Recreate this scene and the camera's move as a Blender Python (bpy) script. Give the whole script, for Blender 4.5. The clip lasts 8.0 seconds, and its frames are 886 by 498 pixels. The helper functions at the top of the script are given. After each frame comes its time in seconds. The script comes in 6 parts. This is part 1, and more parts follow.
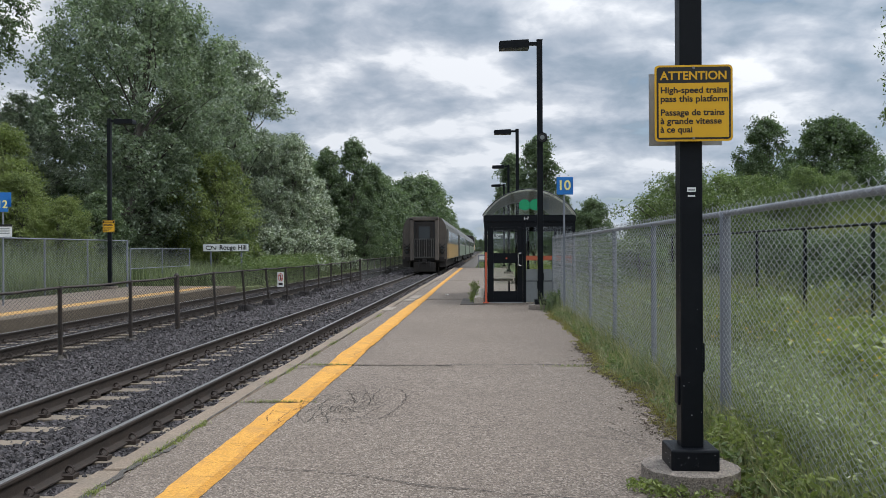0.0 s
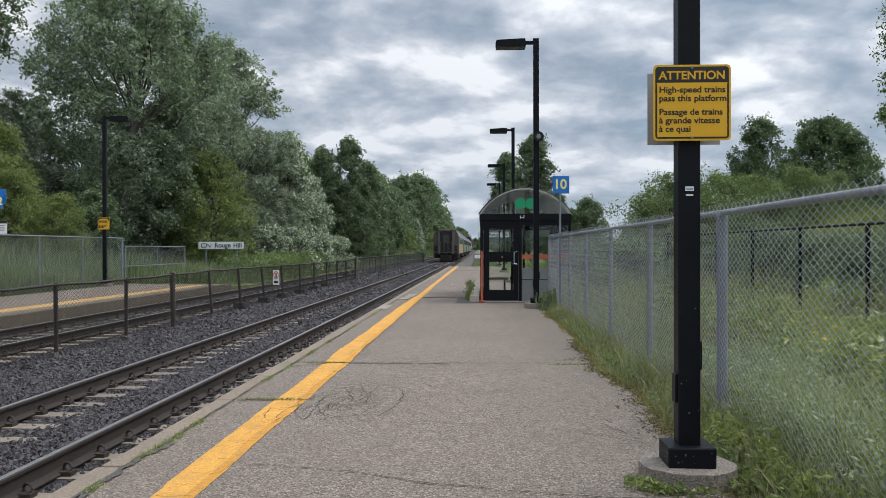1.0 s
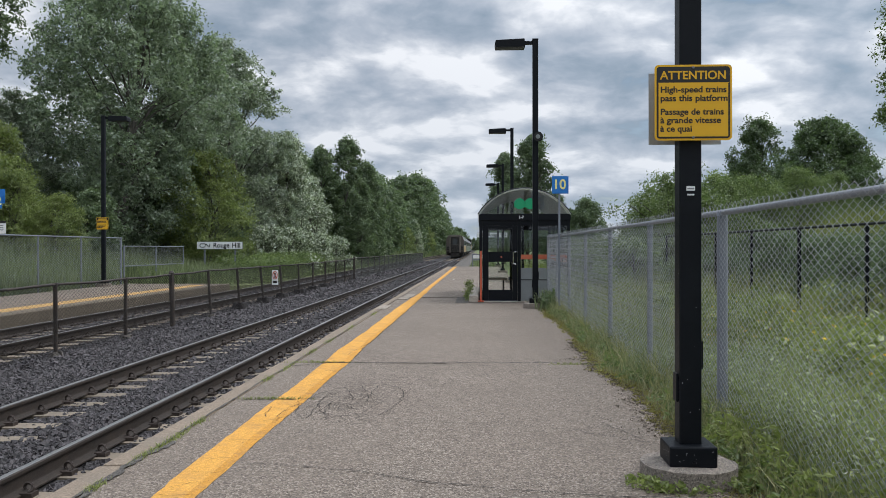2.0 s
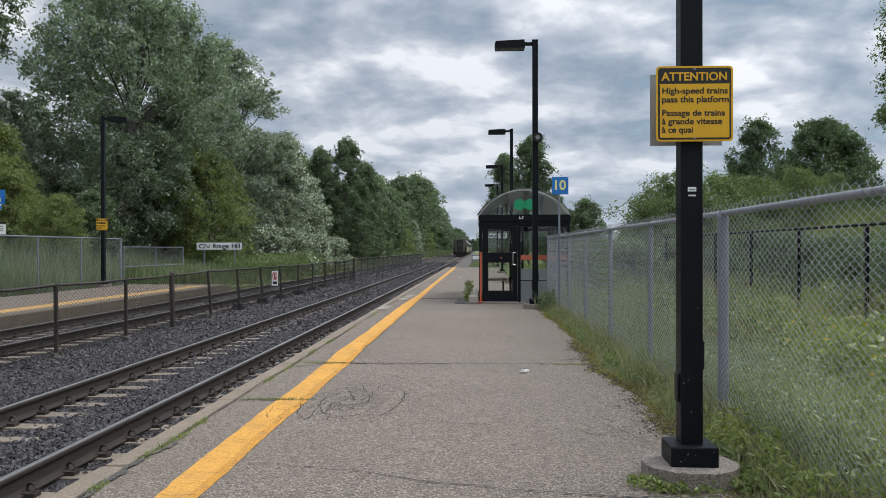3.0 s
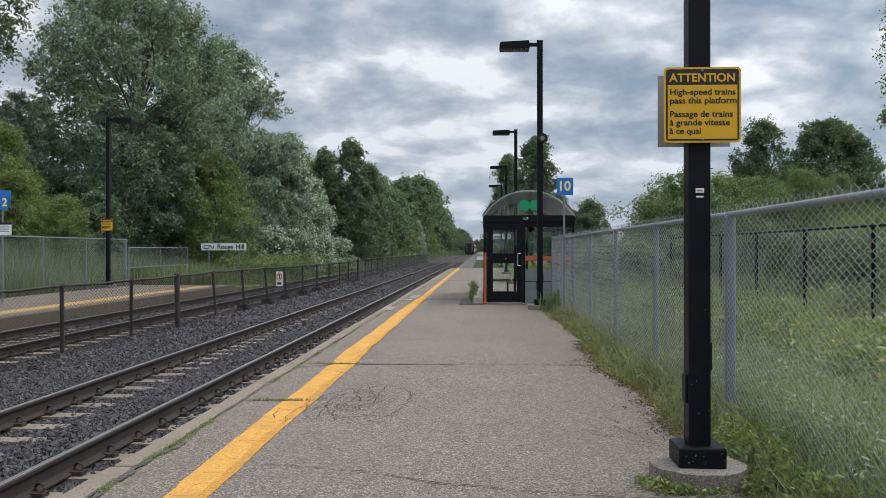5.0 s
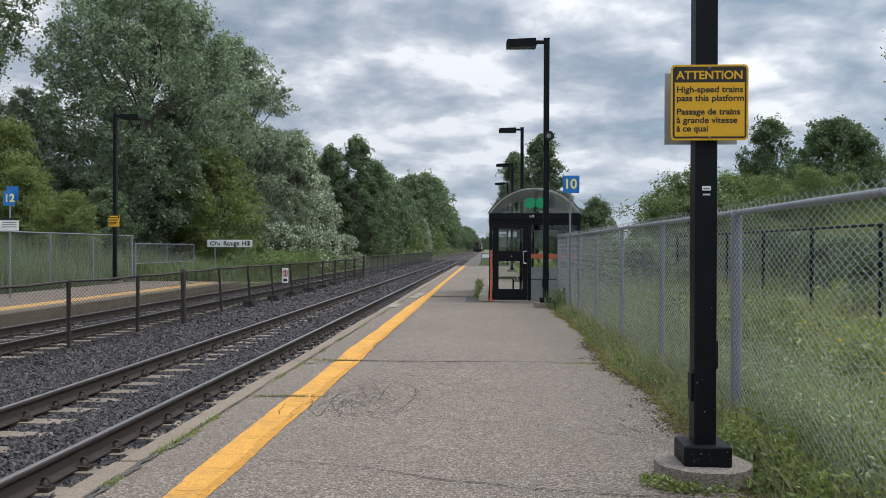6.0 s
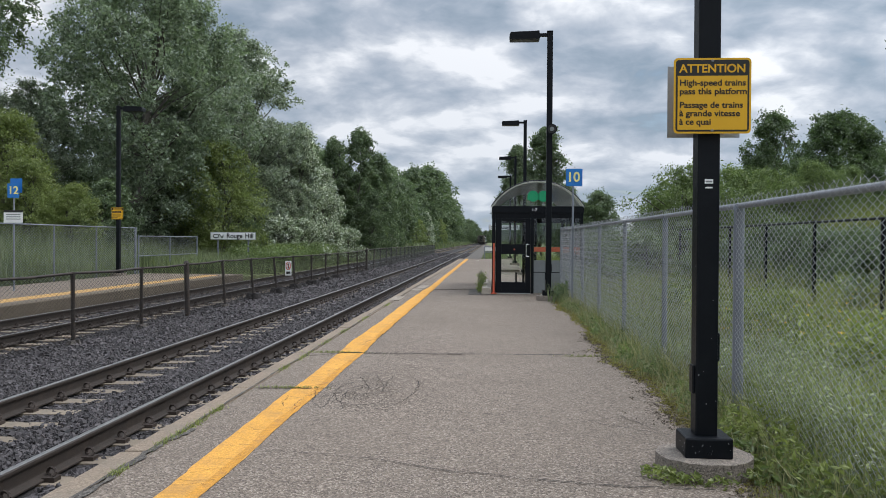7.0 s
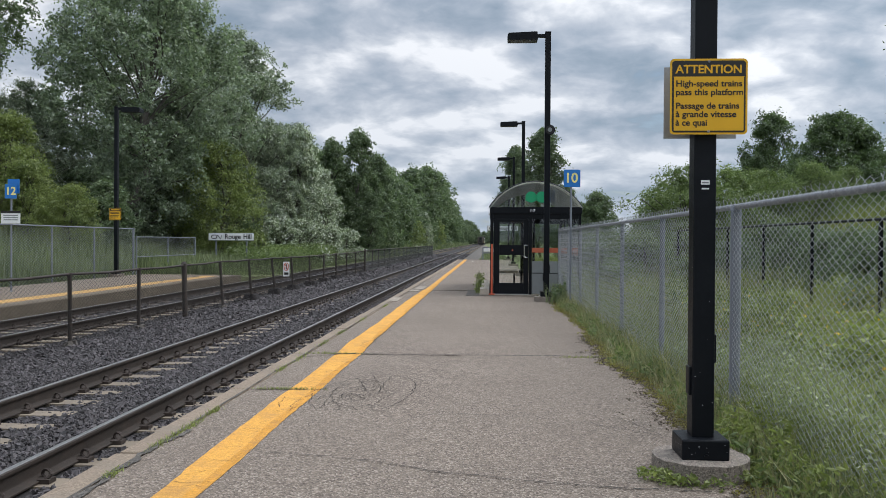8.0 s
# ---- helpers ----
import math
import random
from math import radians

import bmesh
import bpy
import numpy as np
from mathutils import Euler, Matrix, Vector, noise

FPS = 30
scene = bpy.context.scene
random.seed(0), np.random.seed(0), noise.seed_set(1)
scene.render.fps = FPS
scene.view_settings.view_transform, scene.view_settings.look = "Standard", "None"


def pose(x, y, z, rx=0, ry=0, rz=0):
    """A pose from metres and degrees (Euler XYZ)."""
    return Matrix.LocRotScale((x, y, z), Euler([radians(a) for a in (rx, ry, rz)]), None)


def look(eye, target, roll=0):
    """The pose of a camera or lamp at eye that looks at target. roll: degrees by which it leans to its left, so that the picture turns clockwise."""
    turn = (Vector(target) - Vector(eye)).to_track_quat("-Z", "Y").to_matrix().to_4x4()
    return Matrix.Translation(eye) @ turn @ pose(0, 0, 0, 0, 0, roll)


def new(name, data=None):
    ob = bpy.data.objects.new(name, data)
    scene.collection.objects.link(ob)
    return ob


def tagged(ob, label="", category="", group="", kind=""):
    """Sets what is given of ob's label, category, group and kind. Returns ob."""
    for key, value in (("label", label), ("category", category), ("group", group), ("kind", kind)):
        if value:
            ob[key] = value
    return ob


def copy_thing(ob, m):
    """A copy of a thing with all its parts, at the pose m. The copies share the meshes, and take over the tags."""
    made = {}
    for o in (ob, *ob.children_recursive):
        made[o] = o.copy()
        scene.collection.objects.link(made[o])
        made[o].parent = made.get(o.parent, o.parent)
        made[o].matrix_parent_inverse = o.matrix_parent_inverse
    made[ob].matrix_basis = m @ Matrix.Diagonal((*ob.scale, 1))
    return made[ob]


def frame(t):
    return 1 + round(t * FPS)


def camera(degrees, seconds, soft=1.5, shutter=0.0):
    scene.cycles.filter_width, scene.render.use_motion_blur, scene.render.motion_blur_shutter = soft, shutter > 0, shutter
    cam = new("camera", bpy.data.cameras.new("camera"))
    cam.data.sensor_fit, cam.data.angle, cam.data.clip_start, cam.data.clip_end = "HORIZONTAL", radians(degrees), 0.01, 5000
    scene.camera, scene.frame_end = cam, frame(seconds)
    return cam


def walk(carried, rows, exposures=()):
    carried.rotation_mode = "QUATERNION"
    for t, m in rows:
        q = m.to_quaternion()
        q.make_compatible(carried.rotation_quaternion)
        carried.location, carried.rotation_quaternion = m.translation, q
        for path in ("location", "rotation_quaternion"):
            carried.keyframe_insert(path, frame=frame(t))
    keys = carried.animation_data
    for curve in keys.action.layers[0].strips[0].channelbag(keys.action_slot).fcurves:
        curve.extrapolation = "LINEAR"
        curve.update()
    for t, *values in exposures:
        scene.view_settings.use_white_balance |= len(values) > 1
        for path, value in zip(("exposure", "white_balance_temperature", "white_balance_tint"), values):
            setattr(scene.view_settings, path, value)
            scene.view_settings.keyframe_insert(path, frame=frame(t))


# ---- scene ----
cam = camera(56.02, 8.0, soft=0.5)


def aim(x, y, z, left, up, roll):
    """A camera pose from its eye and the degrees it is turned left of the track, tilted up and leaned."""
    a, b = radians(left), radians(up)
    return look((x, y, z), (x - 10 * math.sin(a) * math.cos(b), y + 10 * math.cos(a) * math.cos(b), z + 10 * math.sin(b)), roll)


PATH = [
    (0.0, 0.072, 0.063, 1.464, 2.951, 0.035, -0.268),
    (0.5, 0.063, 0.054, 1.460, 2.629, -0.046, -0.098),
    (1.0, 0.047, 0.043, 1.460, 2.604, -0.062, -0.072),
    (1.5, 0.038, 0.040, 1.456, 2.541, -0.052, -0.062),
    (3.0, 0.009, 0.016, 1.454, 2.436, 0.007, -0.041),
    (3.5, 0.012, 0.018, 1.456, 2.396, 0.058, -0.080),
    (4.0, -0.001, 0.010, 1.454, 2.515, 0.037, -0.082),
    (4.5, -0.017, 0.008, 1.457, 2.564, 0.059, -0.099),
    (6.0, -0.016, 0.010, 1.452, 3.084, -0.112, 0.231),
    (6.5, -0.019, 0.002, 1.446, 3.217, -0.422, 0.295),
    (7.0, -0.017, -0.015, 1.448, 3.271, -0.590, 0.344),
    (7.5, -0.007, -0.010, 1.449, 3.247, -0.571, 0.351),
    (8.0, 0.000, -0.000, 1.450, 3.180, -0.535, 0.350),
]
walk(cam, [(t, aim(*p)) for t, *p in PATH], exposures=[(0.0, 0.17, 6320, 10), (1.5, 0.15, 6320, 10), (3.5, 0.11, 6320, 10), (4.5, 0.11, 6320, 10), (6.5, 0.19, 6320, 10), (8.0, 0.19, 6320, 10)])

# ---- world and sun ----
SUN_UP, SUN_TURN = radians(52), radians(78)
world = bpy.data.worlds.new("world")
scene.world = world
world.use_nodes = True


def link(nt, a, b):
    nt.links.new(a, b)


def node(nt, kind, **props):
    n = nt.nodes.new(kind)
    for key, value in props.items():
        if key in n.inputs:
            n.inputs[key].default_value = value
    return n


def ramp(nt, fac, stops):
    n = nt.nodes.new("ShaderNodeValToRGB")
    els = n.color_ramp.elements
    while len(els) < len(stops):
        els.new(0.5)
    for el, (p, c) in zip(els, stops):
        el.position = p
        el.color = (*c, 1) if len(c) == 3 else c
    link(nt, fac, n.inputs["Fac"])
    return n.outputs["Color"]


def math_node(nt, op, a, b=0.0, c=0.0, clamp=False):
    n = nt.nodes.new("ShaderNodeMath")
    n.operation, n.use_clamp = op, clamp
    for i, v in enumerate((a, b, c)):
        if isinstance(v, (int, float)):
            n.inputs[i].default_value = v
        else:
            link(nt, v, n.inputs[i])
    return n.outputs[0]


def mix_rgb(nt, fac, a, b, blend="MIX"):
    n = nt.nodes.new("ShaderNodeMix")
    n.data_type, n.blend_type = "RGBA", blend
    for sock, v in ((n.inputs[0], fac), (n.inputs[6], a), (n.inputs[7], b)):
        if isinstance(v, (int, float)):
            sock.default_value = v
        elif isinstance(v, tuple):
            sock.default_value = (*v, 1) if len(v) == 3 else v
        else:
            link(nt, v, sock)
    return n.outputs[2]


def build_world():
    nt = world.node_tree
    nt.nodes.clear()
    out = nt.nodes.new("ShaderNodeOutputWorld")
    bg = nt.nodes.new("ShaderNodeBackground")
    sky = nt.nodes.new("ShaderNodeTexSky")
    sky.sky_type, sky.sun_disc = "NISHITA", False
    sky.sun_elevation, sky.sun_rotation = SUN_UP, SUN_TURN
    tc = nt.nodes.new("ShaderNodeTexCoord")
    sep = nt.nodes.new("ShaderNodeSeparateXYZ")
    link(nt, tc.outputs["Generated"], sep.inputs[0])
    x, y, z = sep.outputs
    # a cloud deck seen in perspective: lumps shrink and flatten towards the horizon
    up = math_node(nt, "ADD", math_node(nt, "MAXIMUM", z, 0.0), 0.30)
    comb = nt.nodes.new("ShaderNodeCombineXYZ")
    link(nt, math_node(nt, "DIVIDE", x, up), comb.inputs[0])
    link(nt, math_node(nt, "DIVIDE", y, up), comb.inputs[1])
    comb.inputs[2].default_value = 3.7
    warp = node(nt, "ShaderNodeTexNoise", Scale=2.2, Detail=4.0)
    link(nt, comb.outputs[0], warp.inputs["Vector"])
    add = nt.nodes.new("ShaderNodeVectorMath")
    add.operation = "MULTIPLY_ADD"
    link(nt, warp.outputs["Color"], add.inputs[0])
    add.inputs[1].default_value = (0.20, 0.20, 0.0)
    link(nt, comb.outputs[0], add.inputs[2])
    off = nt.nodes.new("ShaderNodeVectorMath")
    off.operation = "ADD"
    link(nt, add.outputs[0], off.inputs[0])
    off.inputs[1].default_value = (0.05 * math.sin(SUN_TURN), 0.08, 0.03)
    big = node(nt, "ShaderNodeTexNoise", Scale=1.5, Detail=3.0, Roughness=0.5)
    fine = node(nt, "ShaderNodeTexNoise", Scale=3.3, Detail=9.0, Roughness=0.52)
    lit = node(nt, "ShaderNodeTexNoise", Scale=3.3, Detail=6.0, Roughness=0.5)
    link(nt, add.outputs[0], big.inputs["Vector"])
    link(nt, add.outputs[0], fine.inputs["Vector"])
    link(nt, off.outputs[0], lit.inputs["Vector"])
    relief = math_node(nt, "SUBTRACT", fine.outputs["Fac"], lit.outputs["Fac"])
    dens = math_node(nt, "ADD", math_node(nt, "MULTIPLY", big.outputs["Fac"], 0.45), math_node(nt, "MULTIPLY", fine.outputs["Fac"], 0.55))
    dens = math_node(nt, "MULTIPLY_ADD", relief, 0.42, dens)
    cloud = ramp(nt, dens, [(0.36, (0.235, 0.30, 0.375)), (0.43, (0.325, 0.383, 0.46)), (0.49, (0.43, 0.475, 0.545)), (0.54, (0.565, 0.60, 0.655)), (0.60, (0.80, 0.815, 0.845)), ])
    # overcast: brighter overhead than at the horizon
    lift = ramp(nt, z, [(0.0, (1.0, 1.0, 1.0)), (0.42, (1.05, 1.05, 1.05)), (0.75, (2.1, 2.1, 2.1)), (1.0, (2.6, 2.6, 2.6))])
    cloud = mix_rgb(nt, 1.0, cloud, lift, "MULTIPLY")
    dot = nt.nodes.new("ShaderNodeVectorMath")
    dot.operation = "DOT_PRODUCT"
    link(nt, tc.outputs["Generated"], dot.inputs[0])
    dot.inputs[1].default_value = (math.sin(SUN_TURN) * math.cos(SUN_UP), math.cos(SUN_TURN) * math.cos(SUN_UP), math.sin(SUN_UP))
    glow = ramp(nt, dot.outputs["Value"], [(0.0, (0.92, 0.92, 0.92)), (0.30, (0.99, 0.99, 0.99)), (0.52, (1.14, 1.135, 1.12)), (0.75, (1.16, 1.16, 1.14)), (1.0, (1.6, 1.58, 1.53))])
    cloud = mix_rgb(nt, 1.0, cloud, glow, "MULTIPLY")
    low = ramp(nt, z, [(0.0, (1, 1, 1)), (0.10, (0.35, 0.35, 0.35)), (0.22, (0, 0, 0))])
    cloud = mix_rgb(nt, math_node(nt, "MULTIPLY", low, 0.6), cloud, (0.45, 0.515, 0.59))
    gap = ramp(nt, dens, [(0.30, (1, 1, 1)), (0.38, (0, 0, 0))])
    scaled = mix_rgb(nt, 1.0, sky.outputs[0], (0.10, 0.10, 0.10), "MULTIPLY")
    final = mix_rgb(nt, math_node(nt, "MULTIPLY", gap, 0.5), cloud, scaled)
    link(nt, final, bg.inputs["Color"])
    bg.inputs["Strength"].default_value = 1.0
    link(nt, bg.outputs[0], out.inputs["Surface"])


build_world()
sun_data = bpy.data.lights.new("sun", "SUN")
sun_data.energy, sun_data.angle, sun_data.color = 1.7, radians(25), (1.0, 0.975, 0.94)
sun = new("sun", sun_data)
sun.matrix_world = look((60 * math.sin(SUN_TURN), 60 * math.cos(SUN_TURN), 85), (0, 0, 0))


# ---- materials ----
def mat(name, col, rough=0.7, metal=0.0, big=0.5, var=0.18, fine=40.0, fvar=0.12, bump=0.15, bscale=None, dirt=None, dirt_amount=0.35, island=False, obj=False, spec=0.4, stretch=(1, 1, 1), speck=None):
    m = bpy.data.materials.new(name)
    m.use_nodes = True
    nt = m.node_tree
    b = nt.nodes["Principled BSDF"]
    tc = nt.nodes.new("ShaderNodeTexCoord")
    mp = nt.nodes.new("ShaderNodeMapping")
    mp.inputs["Scale"].default_value = stretch
    geo = nt.nodes.new("ShaderNodeNewGeometry")
    link(nt, geo.outputs["Position"] if not obj else tc.outputs["Object"], mp.inputs["Vector"])
    n1 = node(nt, "ShaderNodeTexNoise", Scale=big, Detail=5.0, Roughness=0.6)
    n2 = node(nt, "ShaderNodeTexNoise", Scale=fine, Detail=4.0, Roughness=0.65)
    for n in (n1, n2):
        link(nt, mp.outputs[0], n.inputs["Vector"])
    v = math_node(nt, "ADD", math_node(nt, "MULTIPLY_ADD", n1.outputs["Fac"], 2 * var * 1.6, 1 - var * 1.6), math_node(nt, "MULTIPLY_ADD", n2.outputs["Fac"], 2 * fvar * 1.6, -fvar * 1.6))
    if island:
        v = math_node(nt, "MULTIPLY", v, math_node(nt, "MULTIPLY_ADD", geo.outputs["Random Per Island"], 1.7, 0.25))
    if obj:
        info = nt.nodes.new("ShaderNodeObjectInfo")
        v = math_node(nt, "MULTIPLY", v, math_node(nt, "MULTIPLY_ADD", info.outputs["Random"], 0.3, 0.85))
    comb = nt.nodes.new("ShaderNodeCombineColor")
    for i in range(3):
        link(nt, v, comb.inputs[i])
    c = mix_rgb(nt, 1.0, (*col,), comb.outputs[0], "MULTIPLY")
    if speck:
        vo = node(nt, "ShaderNodeTexVoronoi", Scale=speck[0])
        link(nt, mp.outputs[0], vo.inputs["Vector"])
        sc = nt.nodes.new("ShaderNodeSeparateColor")
        link(nt, vo.outputs["Color"], sc.inputs[0])
        c = mix_rgb(nt, speck[1], c, ramp(nt, sc.outputs[0], [(0.0, (0.25, 0.25, 0.25)), (0.4, (0.95, 0.95, 0.95)), (0.7, (1.0, 1.0, 1.0)), (1.0, (1.7, 1.7, 1.7))]), "MULTIPLY")
    if dirt:
        n3 = node(nt, "ShaderNodeTexNoise", Scale=big * 3.1, Detail=8.0, Roughness=0.7)
        link(nt, mp.outputs[0], n3.inputs["Vector"])
        f = ramp(nt, n3.outputs["Fac"], [(0.48, (0, 0, 0)), (0.68, (1, 1, 1))])
        c = mix_rgb(nt, math_node(nt, "MULTIPLY", f, dirt_amount), c, (*dirt,))
    link(nt, c, b.inputs["Base Color"])
    link(nt, math_node(nt, "MULTIPLY_ADD", n2.outputs["Fac"], 0.3, rough - 0.15, clamp=True), b.inputs["Roughness"])
    b.inputs["Metallic"].default_value = metal
    b.inputs["Specular IOR Level"].default_value = spec
    if bump:
        n4 = node(nt, "ShaderNodeTexNoise", Scale=bscale or fine, Detail=6.0, Roughness=0.7)
        link(nt, mp.outputs[0], n4.inputs["Vector"])
        bp = node(nt, "ShaderNodeBump", Strength=bump, Distance=0.02)
        link(nt, n4.outputs["Fac"], bp.inputs["Height"])
        link(nt, bp.outputs[0], b.inputs["Normal"])
    return m


def leaf_mat(name, a, b_, under=None, share=0.3, tint=(1.05, 1.2, 0.7)):
    """Leaves: hue varies leaf by leaf, some light passes through."""
    m = bpy.data.materials.new(name)
    m.use_nodes = True
    nt = m.node_tree
    b = nt.nodes["Principled BSDF"]
    out = nt.nodes["Material Output"]
    geo = nt.nodes.new("ShaderNodeNewGeometry")
    n1 = node(nt, "ShaderNodeTexNoise", Scale=0.55, Detail=3.0)
    link(nt, geo.outputs["Position"], n1.inputs["Vector"])
    f = math_node(nt, "ADD", math_node(nt, "MULTIPLY", geo.outputs["Random Per Island"], 0.75), math_node(nt, "MULTIPLY_ADD", n1.outputs["Fac"], 1.4, -0.55), clamp=True)
    a, b_ = tuple(0.85 * v for v in a), tuple(1.3 * v for v in b_)
    stops = [(0.0, a), (1.0, b_)]
    if under:
        stops = [(0.0, a), (0.98 - share, b_), (1.0 - share, under), (1.0, under)]
    c = ramp(nt, geo.outputs["Random Per Island"] if under else f, stops)
    link(nt, c, b.inputs["Base Color"])
    b.inputs["Roughness"].default_value = 0.42
    b.inputs["Specular IOR Level"].default_value = 0.5
    tr = nt.nodes.new("ShaderNodeBsdfTranslucent")
    warm = mix_rgb(nt, 1.0, c, tint, "MULTIPLY")
    link(nt, warm, tr.inputs["Color"])
    ms = nt.nodes.new("ShaderNodeMixShader")
    ms.inputs[0].default_value = 0.42
    link(nt, b.outputs[0], ms.inputs[1])
    link(nt, tr.outputs[0], ms.inputs[2])
    link(nt, ms.outputs[0], out.inputs["Surface"])
    return m


def aggregate_mat(name, base, dark, light, stain):
    """Worn exposed-aggregate paving: speckled stones in a grey binder, broad stains, hairline crazing."""
    m = bpy.data.materials.new(name)
    m.use_nodes = True
    nt = m.node_tree
    b = nt.nodes["Principled BSDF"]
    geo = nt.nodes.new("ShaderNodeNewGeometry")
    pos = geo.outputs["Position"]
    vor = node(nt, "ShaderNodeTexVoronoi", Scale=95.0)
    link(nt, pos, vor.inputs["Vector"])
    sepc = nt.nodes.new("ShaderNodeSeparateColor")
    link(nt, vor.outputs["Color"], sepc.inputs[0])
    c = ramp(nt, sepc.outputs[0], [(0.0, dark), (0.35, base), (0.65, base), (1.0, light)])
    n1 = node(nt, "ShaderNodeTexNoise", Scale=0.45, Detail=7.0, Roughness=0.62)
    n2 = node(nt, "ShaderNodeTexNoise", Scale=6.0, Detail=6.0, Roughness=0.7)
    for n in (n1, n2):
        link(nt, pos, n.inputs["Vector"])
    f1 = ramp(nt, n1.outputs["Fac"], [(0.35, (0, 0, 0)), (0.7, (1, 1, 1))])
    c = mix_rgb(nt, math_node(nt, "MULTIPLY", f1, 0.45), c, stain)
    f2 = ramp(nt, n2.outputs["Fac"], [(0.35, (0.92, 0.92, 0.92)), (0.65, (1.05, 1.05, 1.04))])
    c = mix_rgb(nt, 1.0, c, f2, "MULTIPLY")
    link(nt, c, b.inputs["Base Color"])
    b.inputs["Roughness"].default_value = 0.88
    b.inputs["Specular IOR Level"].default_value = 0.25
    bp = node(nt, "ShaderNodeBump", Strength=0.55, Distance=0.008)
    link(nt, vor.outputs["Distance"], bp.inputs["Height"])
    bp2 = node(nt, "ShaderNodeBump", Strength=0.06, Distance=0.02)
    link(nt, n2.outputs["Fac"], bp2.inputs["Height"])
    link(nt, bp.outputs[0], bp2.inputs["Normal"])
    link(nt, bp2.outputs[0], b.inputs["Normal"])
    return m


def glass_mat(name, tint, rough=0.02, mixf=0.5):
    """A thin pane: see-through with a gloss that grows at grazing angles."""
    m = bpy.data.materials.new(name)
    m.use_nodes = True
    nt = m.node_tree
    out = nt.nodes["Material Output"]
    tr = node(nt, "ShaderNodeBsdfTransparent")
    tr.inputs["Color"].default_value = (*tint, 1)
    gl = node(nt, "ShaderNodeBsdfGlossy", Roughness=rough)
    fr = node(nt, "ShaderNodeFresnel", IOR=1.5)
    ms = nt.nodes.new("ShaderNodeMixShader")
    link(nt, fr.outputs[0], ms.inputs[0])
    link(nt, tr.outputs[0], ms.inputs[1])
    link(nt, gl.outputs[0], ms.inputs[2])
    link(nt, ms.outputs[0], out.inputs["Surface"])
    return m


M = {}
M["paving"] = aggregate_mat("paving", (0.170, 0.138, 0.113), (0.060, 0.048, 0.039), (0.37, 0.318, 0.268), (0.131, 0.105, 0.086))
M["coping"] = mat("coping_concrete", (0.215, 0.168, 0.125), 0.9, big=0.9, var=0.2, fine=60, bump=0.3, speck=(110, 0.5), dirt=(0.16, 0.14, 0.115), dirt_amount=0.5)
M["concrete"] = mat("concrete", (0.235, 0.20, 0.17), 0.9, big=3, var=0.2, fine=40, fvar=0.25, bump=0.8, speck=(130, 0.8), dirt=(0.17, 0.16, 0.14), dirt_amount=0.5)
M["yellow"] = mat("yellow_paint", (0.60, 0.31, 0.066), 0.8, big=1.2, var=0.12, fine=45, fvar=0.25, speck=(120, 0.3), bump=0.5, bscale=70, dirt=(0.36, 0.20, 0.075), dirt_amount=0.75, spec=0.2)
M["yellow_old"] = mat("old_yellow_paint", (0.53, 0.258, 0.046), 0.8, big=1.5, var=0.2, fine=45, fvar=0.25, speck=(120, 0.3), bump=0.5, bscale=70, dirt=(0.26, 0.15, 0.07), dirt_amount=0.6, spec=0.2)
M["yellow_far"] = mat("yellow_tiles", (0.50, 0.285, 0.075), 0.7, big=2, var=0.2, fine=20, fvar=0.2, bump=0.2, dirt=(0.25, 0.19, 0.12), dirt_amount=0.8)
M["crack"] = mat("crack_dirt", (0.034, 0.030, 0.025), 0.95, big=4, var=0.3, fine=50, bump=0.2)
M["soil"] = mat("edge_soil", (0.12, 0.098, 0.072), 0.95, big=5, var=0.35, fine=60, fvar=0.3, bump=0.8, speck=(120, 0.7))
M["tar"] = mat("patch_asphalt", (0.10, 0.09, 0.08), 0.95, big=2, var=0.25, fine=60, fvar=0.3, bump=0.6, speck=(90, 0.9))
M["ballast"] = mat("ballast_stone", (0.044, 0.039, 0.041), 0.68, big=0.6, var=0.25, fine=25, fvar=0.2, bump=0.3, island=True)
M["ballast_bed"] = mat("ballast_bed", (0.026, 0.023, 0.023), 0.95, big=0.8, var=0.25, fine=22, fvar=0.6, bump=1.0, bscale=20)
M["tie"] = mat("tie_concrete", (0.185, 0.150, 0.112), 0.9, big=1.5, var=0.2, fine=50, bump=0.3, dirt=(0.12, 0.105, 0.09), dirt_amount=0.7, obj=True)
M["rail"] = mat("rail_rust", (0.034, 0.0265, 0.022), 0.75, metal=0.15, big=2, var=0.2, fine=60, bump=0.2, dirt=(0.075, 0.05, 0.036))
M["rail_top"] = mat("rail_worn_steel", (0.24, 0.235, 0.23), 0.42, metal=0.8, big=1, var=0.1, fine=20, bump=0.03, stretch=(40, 0.5, 1))
M["clip"] = mat("clip_steel", (0.055, 0.043, 0.037), 0.7, metal=0.4, bump=0.1, obj=True)
M["black"] = mat("black_paint", (0.005, 0.0063, 0.009), 0.45, big=2, var=0.2, fine=50, fvar=0.2, bump=0.06, dirt=(0.014, 0.016, 0.019), dirt_amount=0.25, spec=0.16)
# lighter copy of galv: light from above put into the top rail's colour
M["galv_lit_top"] = mat("galvanised_tube_lit_from_above", (0.31, 0.325, 0.355), 0.5, metal=0.4, big=6, var=0.12, fine=60, bump=0.05)
M["galv"] = mat("galvanised_steel", (0.205, 0.222, 0.258), 0.5, metal=0.4, big=6, var=0.12, fine=60, bump=0.05)
M["wire"] = mat("fence_wire", (0.35, 0.365, 0.39), 0.5, metal=0.3, big=2, var=0.12, fine=30, bump=0)
